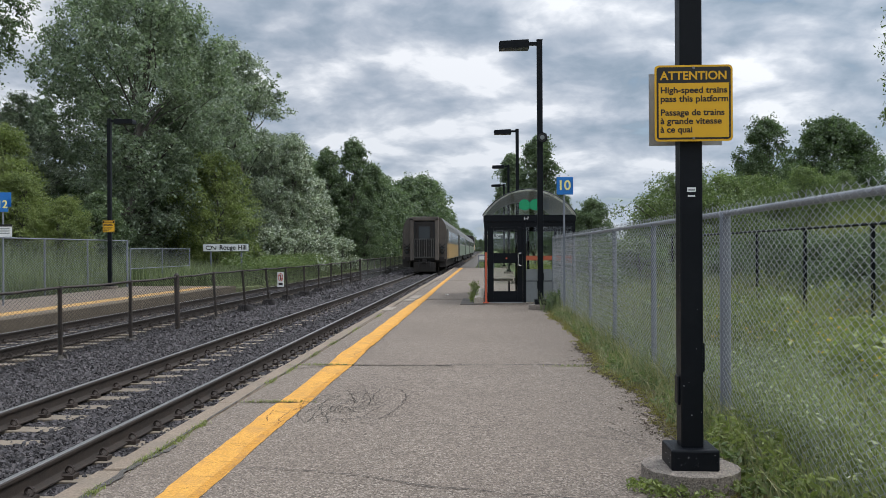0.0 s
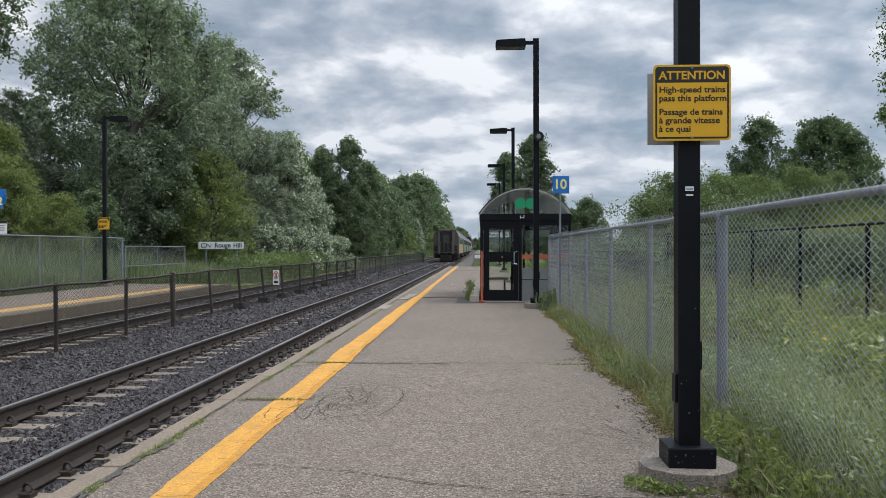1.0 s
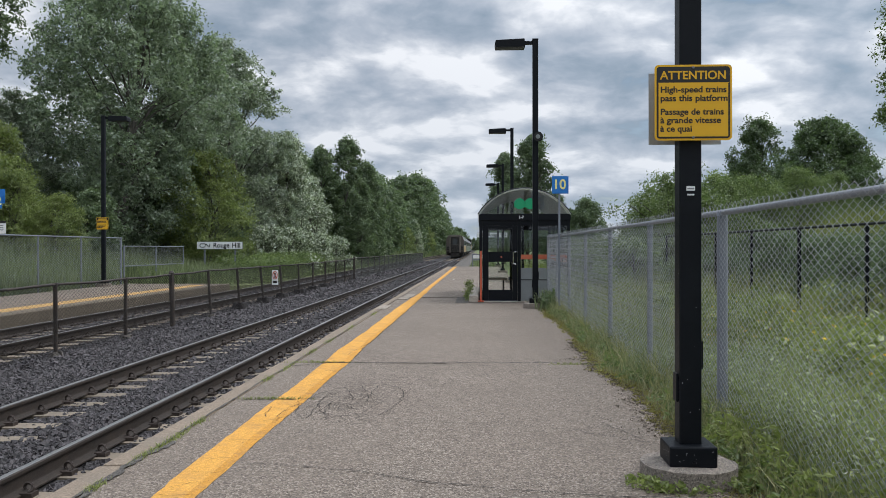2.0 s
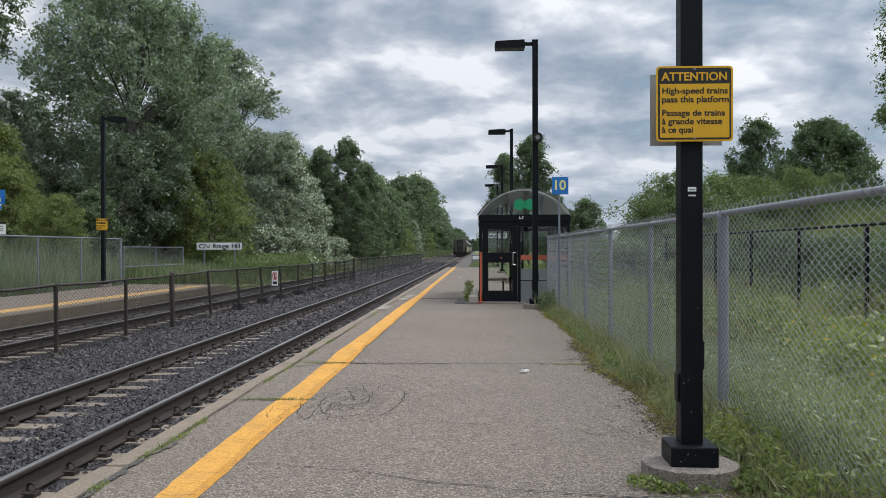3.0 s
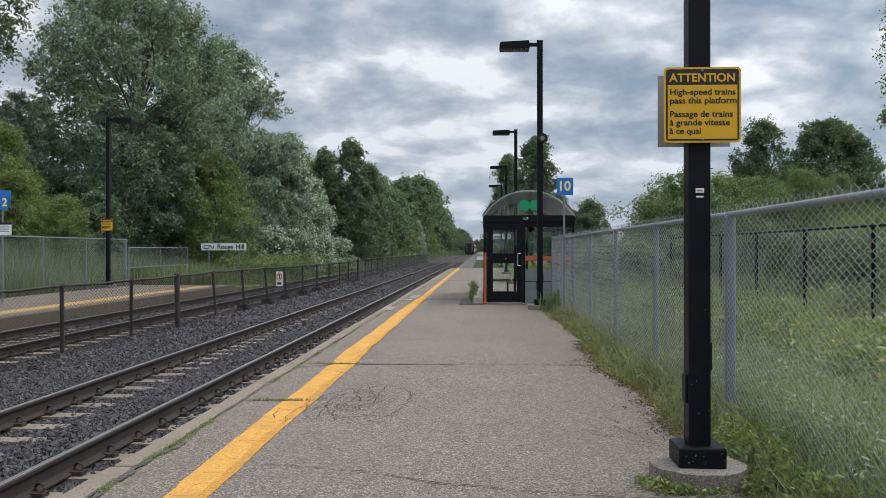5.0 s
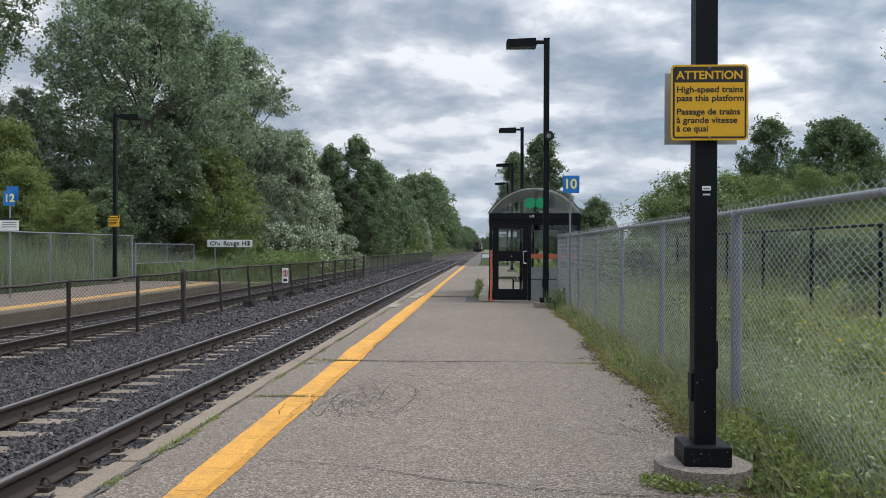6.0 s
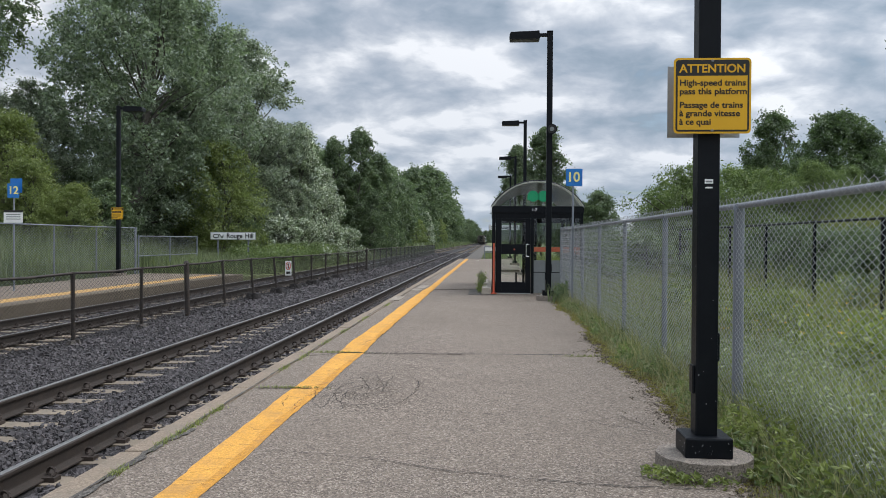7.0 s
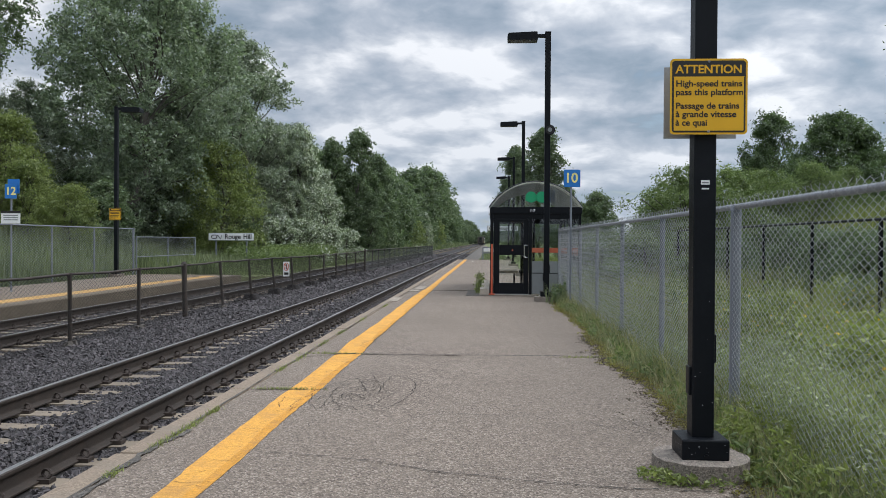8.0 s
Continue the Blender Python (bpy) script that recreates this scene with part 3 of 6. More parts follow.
def build_platform():
    rng = np.random.default_rng(11)
    plat = thing("platform", "grey exposed-aggregate station platform with cracked slabs", "platform", kind="structure")
    # slabs between the cross joints, each a hair off level
    joints = [-8.0, -2.0, 4.25, 10.58, 24.6, 32.0, 39.5, 47.0, 54.5, END]
    for i, (a, b) in enumerate(zip(joints, joints[1:])):
        bm = B()
        box(bm, -2.315, 1.62, a + 0.009, b - 0.009, -0.5, 0.0 - 0.006 * (i % 2), 0.008)
        part("slab", bm, M["paving"], plat)
    bm = B()
    box(bm, -2.32, 1.60, -7.9, END - 0.1, -0.5, -0.03)
    part("joint_fill", bm, M["crack"], plat, "dark dirt in the joints")
    ys = [-8, -1.6, 0.9, 3.1, 5.52, 7.96, 10.52, 13.6, 16.6, 19.7, 22.8, 26, 29, 32, 35, 38, 41, 45, 49, 53, 57, 62, END]
    for i, (a, b) in enumerate(zip(ys, ys[1:])):
        bm = B()
        box(bm, EDGE + rng.uniform(-0.012, 0.012), -2.33, a + 0.006, b - 0.006, -0.52, 0.002 + rng.uniform(-0.004, 0.006), 0.018)
        part("coping_block", bm, M["coping"], plat, "worn concrete coping block")
    # the warning line, painted over the slabs, with ragged sides
    bm = B()
    n = 520
    prev = None
    for i in range(n):
        y = -7.5 + (END - 0.6 + 7.5) * (i / (n - 1)) ** 1.35
        left = np.interp(y, (4.8, 6.7, 9.4, 11.9, 14.4, 19.7, 24.4, 25.4, 41.0, 66.0), (-1.89, -1.925, -1.925, -1.985, -1.96, -1.985, -1.95, -1.90, -1.92, -1.98))
        right = np.interp(y, (4.8, 10.5, 12.3, 18.4, 24.3, 25.8, 32.0, 66.0), (-1.635, -1.63, -1.66, -1.665, -1.68, -1.69, -1.73, -1.72))
        a = bm.verts.new((left + 0.006 * math.sin(y * 3.1) + rng.normal(0, 0.0025), y, 0.0045))
        b = bm.verts.new((right + 0.006 * math.sin(y * 2.3 + 2) + rng.normal(0, 0.003), y, 0.0045))
        if prev:
            bm.faces.new((prev[0], prev[1], b, a))
        prev = a, b
    part("warning_line", bm, M["yellow"], plat, "worn yellow painted warning line")
    bm = B()
    n, prev = 300, None
    for i in range(n):      # the worn margin of an older coat
        y = -7.4 + 60.0 * (i / (n - 1)) ** 1.35
        right = np.interp(y, (4.8, 10.5, 12.3, 18.4, 24.3, 25.8, 32.0, 66.0), (-1.635, -1.63, -1.66, -1.665, -1.68, -1.69, -1.73, -1.72))
        a = bm.verts.new((right - 0.075 + 0.010 * math.sin(y * 2.7) + rng.normal(0, 0.004), y, 0.0060))
        b = bm.verts.new((right + 0.004 * math.sin(y * 2.3 + 2) - 0.003, y, 0.0060))
        if prev:
            bm.faces.new((prev[0], prev[1], b, a))
        prev = a, b
    part("old_paint", bm, M["yellow_old"], plat, "darker orange margin of older paint")
    bm = B()
    crack = lambda p0, p1, w, amp: strip(bm, (pts := wander(p0, p1, 0.035, amp * 0.75, rng)), [w * rng.uniform(0.25, 1.1) for _ in pts], 0.0075)
    crack((-1.95, 10.55), (1.45, 10.62), 0.05, 0.005)
    crack((-2.3, 10.2), (-1.7, 10.62), 0.035, 0.012)
    crack((-1.7, 24.6), (-0.2, 24.6), 0.10, 0.006)
    crack((-2.3, 7.92), (-1.62, 7.98), 0.022, 0.012)
    # one long crack across the near slab, and a fainter one behind it
    line = [(-1.58, 5.60), (-1.2, 5.54), (-0.81, 5.44), (-0.34, 5.21), (0.09, 5.08), (0.52, 4.98), (1.3, 4.90)]
    for k, (a, b) in enumerate(zip(line, line[1:])):
        crack(a, b, 0.009 + 0.0014 * k, 0.008)
    crack((-0.74, 7.12), (0.07, 6.91), 0.008, 0.008)
    crack((0.07, 6.91), (0.55, 6.80), 0.005, 0.008)
    crack((0.9, 7.75), (1.45, 7.55), 0.006, 0.010)
    crack((0.75, 6.75), (1.4, 6.2), 0.009, 0.012)
    crack((1.05, 7.0), (1.3, 6.3), 0.008, 0.012)
    # crazing where the slab has sunk: a rim and rings of short cracks inside it
    cx, cy = -1.15, 7.95
    rim = [(cx + 0.43 * math.cos(a) * (1 + 0.06 * math.sin(3 * a)), cy + 1.05 * math.sin(a) * (1 + 0.08 * math.cos(2 * a))) for a in np.linspace(-1.25, 2.0, 12)]
    for a, b in zip(rim, rim[1:]):
        crack(a, b, 0.0100, 0.011)
    net = {}
    for i in range(4):
        for j in range(13):
            a = j * 2 * math.pi / 13 + 0.22 * i
            rr = (0.16, 0.42, 0.68, 0.96)[i]
            net[i, j] = (cx - 0.05 + 0.43 * rr * math.cos(a) + rng.uniform(-0.035, 0.035), cy - 0.08 + 0.95 * rr * math.sin(a) + rng.uniform(-0.09, 0.09))
    for (i, j), p in net.items():
        for q in ((i + 1, j), (i, (j + 1) % 13), (i + 1, (j + 1) % 13)):
            if q in net and rng.random() < (0.7 if p[0] < cx + 0.2 else 0.35):
                crack(p, net[q], 0.0080 * rng.uniform(0.6, 1.25), 0.009)
    # cracks that run into the paint
    for a, b in (((-1.62, 7.75), (-1.72, 7.3)), ((-1.72, 7.3), (-1.68, 6.95)), ((-1.68, 7.95), (-1.60, 7.4)), ((-1.60, 7.4), (-1.45, 7.0)), ((-1.88, 7.6), (-1.80, 7.1)), ((-1.75, 11.3), (-1.68, 12.6)), ((-1.68, 12.6), (-1.70, 14.5))):
        crack(a, b, 0.007, 0.02)
    for k in range(22):     # cracks across the paint
        y = 4.6 + k * 0.28 + rng.uniform(-0.2, 0.2)
        crack((-1.92 + rng.uniform(0, .15), y), (-1.66, y + rng.uniform(-0.12, 0.2)), 0.0045, 0.02)
    part("cracks", bm, M["crack"], plat, "dark branching cracks in the paving")
    # broken joint between coping and slab
    bm = B()
    strip(bm, (pts := wander((-2.325, -5), (-2.325, 40), 0.12, 0.004, rng)), [rng.uniform(0.008, 0.03) for _ in pts], 0.0075)
    strip(bm, (pts := wander((-2.24, 4.2), (-2.27, 6.2), 0.06, 0.012, rng)), [rng.uniform(0.05, 0.13) * (1 if p[1] < 5.7 else 0.5) for _ in pts], 0.0085)
    part("edge_joint", bm, M["tar"], plat, "crumbled dark joint behind the coping")
    bm = B()
    pts = [(float(verge_edge(y)) + 0.10, y) for y in np.arange(2.5, 22, 0.05)]
    strip(bm, pts, [0.17 + 0.05 * math.sin(3.1 * p[1]) + rng.uniform(-0.03, 0.03) for p in pts], 0.007)
    part("soil_edge", bm, M["soil"], plat, "dark soil creeping over the paving")
    bm = B()
    box(bm, -0.62, 0.05, 22.2, 24.9, -0.02, 0.006)
    part("patch", bm, M["tar"], plat, "dark asphalt patch")
    bm = B()
    for x0, x1, y0, y1 in ((-2.45, -2.2, 19.9, 21.2), (-2.3, -2.02, 23.7, 24.5), (-2.22, -1.97, 24.7, 26.4)):
        box(bm, x0, x1, y0, y1, -0.02, 0.012)
    part("repair", bm, M["repair"], plat, "pale concrete repair along the edge")


def build_apron():
    """Low gravel that carries on beyond the platform's end."""
    bm = box(B(), -2.53, -0.75, END + 0.02, 330, -0.6, -0.31)
    tagged(part("gravel_apron", bm, M["tar"]), "grey gravel strip beside the track beyond the platform", "gravel", kind="structure")


def build_far_platform():
    plat = thing("far_platform", "opposite grey station platform with a yellow edge line", "platform", kind="structure")
    part("deck", box(B(), FAR_BACK, FAR_EDGE - 0.3, -12, FAR_END, -0.6, 0.0, 0.02), M["paving"], plat)
    # the edge face takes a dark colour for its stains and its shade together
    part("edge_wall", box(B(), FAR_EDGE - 0.297, FAR_EDGE, -12, FAR_END, -0.6, 0.004, 0.02), M["soil"], plat, "stained concrete edge with shade in its dark colour")
    part("warning_line", box(B(), -11.40, -10.86, -12, FAR_END - 1.2, -0.02, 0.006), M["yellow_far"], plat, "yellow tactile warning line")


build_ground()
build_ballast_bed()
build_platform()
build_apron()
build_far_platform()
build_track("near_track", RAIL1, "railway track with rusty rails on concrete ties")
build_track("far_track", RAIL2, "second railway track on concrete ties behind the fence")
build_ballast_stones()


# ---- fences ----
def chain_link(y0, y1, z0, z1, cell, r, lean=0.0):
    """Woven wire in the plane x = 0, along y: zigzag wires hooked into one another, with knuckled ends."""
    rng = np.random.default_rng(2)
    h = cell * 0.5
    nw = int((y1 - y0) / cell)
    nz = int((z1 - z0) / h)
    k = np.arange(nz + 1)
    vs, fs = [], []
    base = 0
    for w in range(nw):
        yc = y0 + (w + 0.5) * cell
        y = yc + np.where((k + w) % 2 == 0, -1, 1) * h * 1.02
        z = z0 + k * h
        x = np.where((k // 2 + w) % 2 == 0, -1, 1) * r * 0.8
        p = np.stack([x, y, z], 1)
        p[-1] += (0.012 * rng.normal(), 0.008 * rng.normal(), 0.012 * rng.random())
        ring = np.stack([p + (r, 0, 0), p + (-r * 0.6, r * 0.9, 0), p + (-r * 0.6, -r * 0.9, 0)], 1).reshape(-1, 3)
        i = base + np.arange(nz)[:, None] * 3
        for a in range(3):
            b = (a + 1) % 3
            fs.append(np.concatenate([i + a, i + b, i + 3 + b, i + 3 + a], 1))
        vs.append(ring)
        base += len(ring)
    return np.concatenate(vs), np.concatenate(fs)


def build_near_fence():
    """The galvanised fence along the platform, which closes in on the shelter."""
    y0, y1 = -7.2, 22.1
    x_at = lambda y: 1.98 - 0.13 * max(0.0, (y - 6.8)) / 15.3
    top = 1.74
    fence = thing("chain_link_fence", "tall galvanised chain-link fence along the platform", "fence")
    posts = [-7.2, -4.4, -1.6, 1.2, 4.05, 6.82, 9.55, 12.25, 14.9, 17.4, 19.8, 22.1]
    for i, y in enumerate(posts):
        r = 0.042 if i in (5, 11) else 0.03
        bm = rod(B(), (x_at(y), y, -0.25), (x_at(y), y, top - 0.02), r, seg=14)
        rod(bm, (x_at(y), y, top - 0.03), (x_at(y), y, top + 0.015), r + 0.006, r - 0.008, seg=14)
        for z in (0.35, 0.8, 1.25):
            box(bm, x_at(y) - r - 0.004, x_at(y) + r + 0.004, y - 0.012, y + 0.012, z - 0.008, z + 0.008)
        part("post", bm, M["galv"], fence, smooth=False)
    for a, b in zip(posts, posts[1:]):
        part("top_rail", rod(B(), (x_at(a), a, top), (x_at(b), b, top), 0.024, seg=12), M["galv_lit_top"], fence)
    v, f = chain_link(y0, y1, -0.05, top + 0.078, 0.05, 0.0026)
    v[:, 0] += np.array([x_at(y) for y in v[:, 1]]) - 0.032
    raw("wire_mesh", v, f, M["wire"], fence, False)
    return fence


def build_middle_fence():
    """The low brown fence between the two tracks."""
    fence = thing("track_fence", "low rusty brown chain-link fence between the tracks", "fence")
    ys = [5.2, 8.0, 10.8, 13.57, 16.3, 18.85, 21.6, 24.25, 26.95, 29.5, 32.25, 35.0, 37.8, 40.6, 43.4, 46.6] + [46.6 + 2.98 * k for k in range(1, 20)]
    lean = {18.85: 1.5, 21.6: 4.0, 24.25: 4.6, 26.95: 6.0, 29.5: 4.0, 32.25: 1.2}      # posts pushed over towards the far track
    high = {5.2: 0.83, 8.0: 0.84, 10.8: 0.86, 13.57: 0.86, 16.3: 0.855, 18.85: 0.86, 21.6: 0.88, 24.25: 0.87, 26.95: 0.86, 29.5: 0.85}
    top = 0.84
    rng = np.random.default_rng(5)
    bm_post = rod(B(), (0, 0, -0.42), (0, 0, 1.0), 0.036, seg=10)
    rod(bm_post, (0, 0, 0.965), (0, 0, 1.02), 0.046, 0.04, seg=10)
    for z in (0.0, 0.35, 0.7):
        rod(bm_post, (0, 0, z), (0, 0, z + 0.025), 0.041, seg=10)
    post_mesh = mesh_of("post", bm_post, M["fence_brown"])
    bm_fat = rod(B(), (0, 0, -0.42), (0, 0, 1.03), 0.06, seg=12)
    rod(bm_fat, (0, 0, 1.03), (0, 0, 1.07), 0.066, 0.03, seg=12)
    fat_mesh = mesh_of("post", bm_fat, M["fence_brown"])
    feet = []
    for r0, r1, h, mt in ((0.16, 0.10, 0.12, M["tar"]), (0.30, 0.20, 0.24, M["ballast_bed"])):
        bm = rod(B(), (0, 0, -0.46), (0, 0, -0.34 + h - 0.06), r0, r1, seg=11)
        for v in bm.verts:
            v.co += Vector((rng.uniform(-0.03, 0.03), rng.uniform(-0.03, 0.03), rng.uniform(-0.02, 0.02)))
        feet.append(mesh_of("footing", bm, mt))
    tops = []
    for i, y in enumerate(ys):
        z = high.get(y, top + (0.06 if y > 46 else 0.0))
        a = lean.get(y, rng.uniform(-0.8, 0.8))
        p = new("post", fat_mesh if y in (18.85, 46.6) else post_mesh)
        p.parent = fence
        p.matrix_basis = pose(FENCE_X, y, -0.36, rng.uniform(-0.8, 0.8), -a, 0) @ Matrix.Diagonal((1, 1, z + 0.36, 1))
        tops.append((FENCE_X - math.sin(radians(a)) * (z + 0.36), y, z))
        if y != 18.85:
            q = new("footing", feet[1 if 23 < y < 40 else 0])
            q.parent = fence
            q.matrix_basis = pose(FENCE_X, y, 0.02, 0, 0, rng.uniform(0, 360))
    sags = []
    for a, b in zip(tops, tops[1:]):
        mid = tuple((p + q) / 2 for p, q in zip(a, b))
        mid = (mid[0], mid[1], mid[2] - (0.02 if a[1] < 40 else 0.0))
        bm = B()
        tube(bm, [a, mid, b], 0.022, 8)
        part("top_rail", bm, M["fence_brown"], fence)
        sags += [a, mid]
    sags.append(tops[-1])
    part("tension_wire", rod(B(), (FENCE_X, ys[0], -0.26), (FENCE_X, ys[-1], -0.26), 0.004, seg=4), M["wire_brown"], fence)
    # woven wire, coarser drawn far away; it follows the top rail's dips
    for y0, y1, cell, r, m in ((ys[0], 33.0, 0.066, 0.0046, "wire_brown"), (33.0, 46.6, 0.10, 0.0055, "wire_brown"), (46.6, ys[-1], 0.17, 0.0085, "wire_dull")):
        v, f = chain_link(y0, y1, -0.28, 0.86, cell, r)
        hi = np.interp(v[:, 1], [p[1] for p in sags], [p[2] for p in sags]) + 0.02
        v[:, 2] = -0.28 + (v[:, 2] + 0.28) / 1.14 * (hi + 0.28)
        v[:, 0] += FENCE_X + 0.03 + (np.interp(v[:, 1], [p[1] for p in tops], [p[0] for p in tops]) - FENCE_X) * (v[:, 2] + 0.36) / 1.2 + 0.012 * np.sin(v[:, 1] * 1.9) * np.sin(v[:, 2] * 2.2)
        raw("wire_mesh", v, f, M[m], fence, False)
    # a small prohibition notice
    y = 27.95
    bm = box(B(), -0.105, 0.105, -0.01, 0.01, 0.22, 0.72, 0.008)
    notice = part("notice", bm, M["sign_white"], fence, "white notice with a red ring")
    notice.matrix_basis = pose(FENCE_X + 0.12, y, 0, 0, 0, 12)
    bm = B()
    pts = [Vector((0.075 * math.cos(a), -0.013, 0.55 + 0.13 * math.sin(a))) for a in np.linspace(0, 2 * math.pi, 17)]
    tube(bm, pts, 0.013, 5)
    rod(bm, (-0.05, -0.013, 0.64), (0.05, -0.013, 0.46), 0.012, seg=5)
    part("red_ring", bm, M["red"], notice)
    part("figure_mark", box(B(), -0.02, 0.02, -0.013, -0.009, 0.46, 0.63), M["sign_black"], notice)
    part("text_bar", box(B(), -0.07, 0.07, -0.013, -0.009, 0.28, 0.36), M["sign_black"], notice)


def build_far_fence():
    fence = thing("far_chain_link_fence", "galvanised chain-link fence behind the opposite platform", "fence")
    x, top = -14.62, 1.88
    posts = [10.4, 13.8, 17.2, 20.6, 23.8, 27.1, 30.1, 33.5]
    for i, y in enumerate(posts):
        part("post", rod(B(), (x, y, -0.3), (x, y, top + 0.03), 0.045 if i == 7 else 0.03, seg=10), M["galv"], fence)
    for a, b in zip(posts, posts[1:]):
        part("top_rail", rod(B(), (x, a, top), (x, b, top), 0.022, seg=8), M["galv"], fence)
    v, f = chain_link(10.4, 33.5, -0.05, top, 0.09, 0.0042)
    v[:, 0] += x + 0.03
    raw("wire_mesh", v, f, M["wire"], fence, False)
    gate = thing("fence_panel", "low galvanised chain-link panel among tall weeds", "fence")
    posts = [33.8, 37.2, 40.7]
    for y in posts:
        part("post", rod(B(), (x, y, -0.4), (x, y, 1.58), 0.03, seg=10), M["galv"], gate)
    for z in (0.72, 1.55):
        part("rail", rod(B(), (x, 33.8, z), (x, 40.7, z), 0.02, seg=8), M["galv"], gate)
    v, f = chain_link(33.8, 40.7, 0.72, 1.55, 0.09, 0.003)
    v[:, 0] += x + 0.03
    raw("wire_mesh", v, f, M["wire"], gate, False)


def build_field_fence():
    """A dark rail fence across the meadow."""
    fence = thing("meadow_fence", "dark metal rail fence in the tall meadow grass", "fence")
    x = lambda y: 5.0
    posts = [4.1, 6.4, 8.67, 10.95, 13.22, 15.5, 17.8, 20.1, 22.4]
    for y in posts:
        part("post", box(B(), x(y) - 0.022, x(y) + 0.022, y - 0.022, y + 0.022, -0.3, 1.775, 0.004), M["black"], fence)
    for a, b in zip(posts, posts[1:]):
        for z in (1.765, 0.35):
            part("rail", rod(B(), (x(a), a, z), (x(b), b, z), 0.02, seg=8), M["black"], fence)


build_near_fence()
build_middle_fence()
build_far_fence()
build_field_fence()


# ---- lamp posts and signs ----
def lamp_post(label, height, base_r=0.305, base_h=0.115, group="lamp posts"):
    """A square black mast on a round concrete footing, with a flat head on a short arm to the -x side."""
    ob = thing("lamp_post", label, "lamp post", group)
    bm = rod(B(), (0, 0, -0.4), (0, 0, base_h), base_r, base_r - 0.01, seg=36)
    rng = np.random.default_rng(3)
    for v in bm.verts:
        if v.co.z > 0:
            v.co += Vector((rng.uniform(-0.006, 0.006), rng.uniform(-0.006, 0.006), rng.uniform(-0.008, 0.004)))
    part("footing", bm, M["concrete"], ob, "chipped round concrete footing")
    part("base_cover", box(B(), -0.145, 0.145, -0.145, 0.145, base_h - 0.005, base_h + 0.125, 0.012), M["black"], ob, "black steel base cover")
    mast = part("mast", box(B(), -0.068, 0.068, -0.068, 0.068, base_h + 0.12, height, 0.008), M["black"], ob, "square black painted mast")
    bm = rod(B(), (-0.0, -0.146, base_h + 0.03), (0, -0.158, base_h + 0.03), 0.011, seg=6)
    part("bolt", bm, M["black"], ob)
    for z, sx in ((0.79, 1), (0.585, -1)):
        bm = box(B(), 0.066, 0.084, -0.045, 0.045, z - 0.09, z + 0.09, 0.008)
        bmesh.ops.scale(bm, vec=(sx, 1, 1), verts=bm.verts[:])
        bmesh.ops.recalc_face_normals(bm, faces=bm.faces[:])
        part("hand_hole_cover", bm, M["black"], mast)
    part("cap", box(B(), -0.075, 0.075, -0.075, 0.075, height, height + 0.025, 0.006), M["black"], ob)
    part("arm", box(B(), -0.34, -0.06, -0.04, 0.04, height - 0.11, height - 0.03, 0.006), M["black"], ob)
    bm = B()
    solid(bm, [(-0.98, height - 0.20), (-0.27, height - 0.20), (-0.25, height - 0.16), (-0.27, height + 0.0), (-0.96, height - 0.03), (-0.99, height - 0.09)], -0.19, 0.19)
    head = part("lamp_head", bm, M["black"], ob, "flat black lamp head")
    part("lens", box(B(), -0.90, -0.40, -0.14, 0.14, height - 0.206, height - 0.198), M["sign_black"], head, "unlit lens")
    return ob


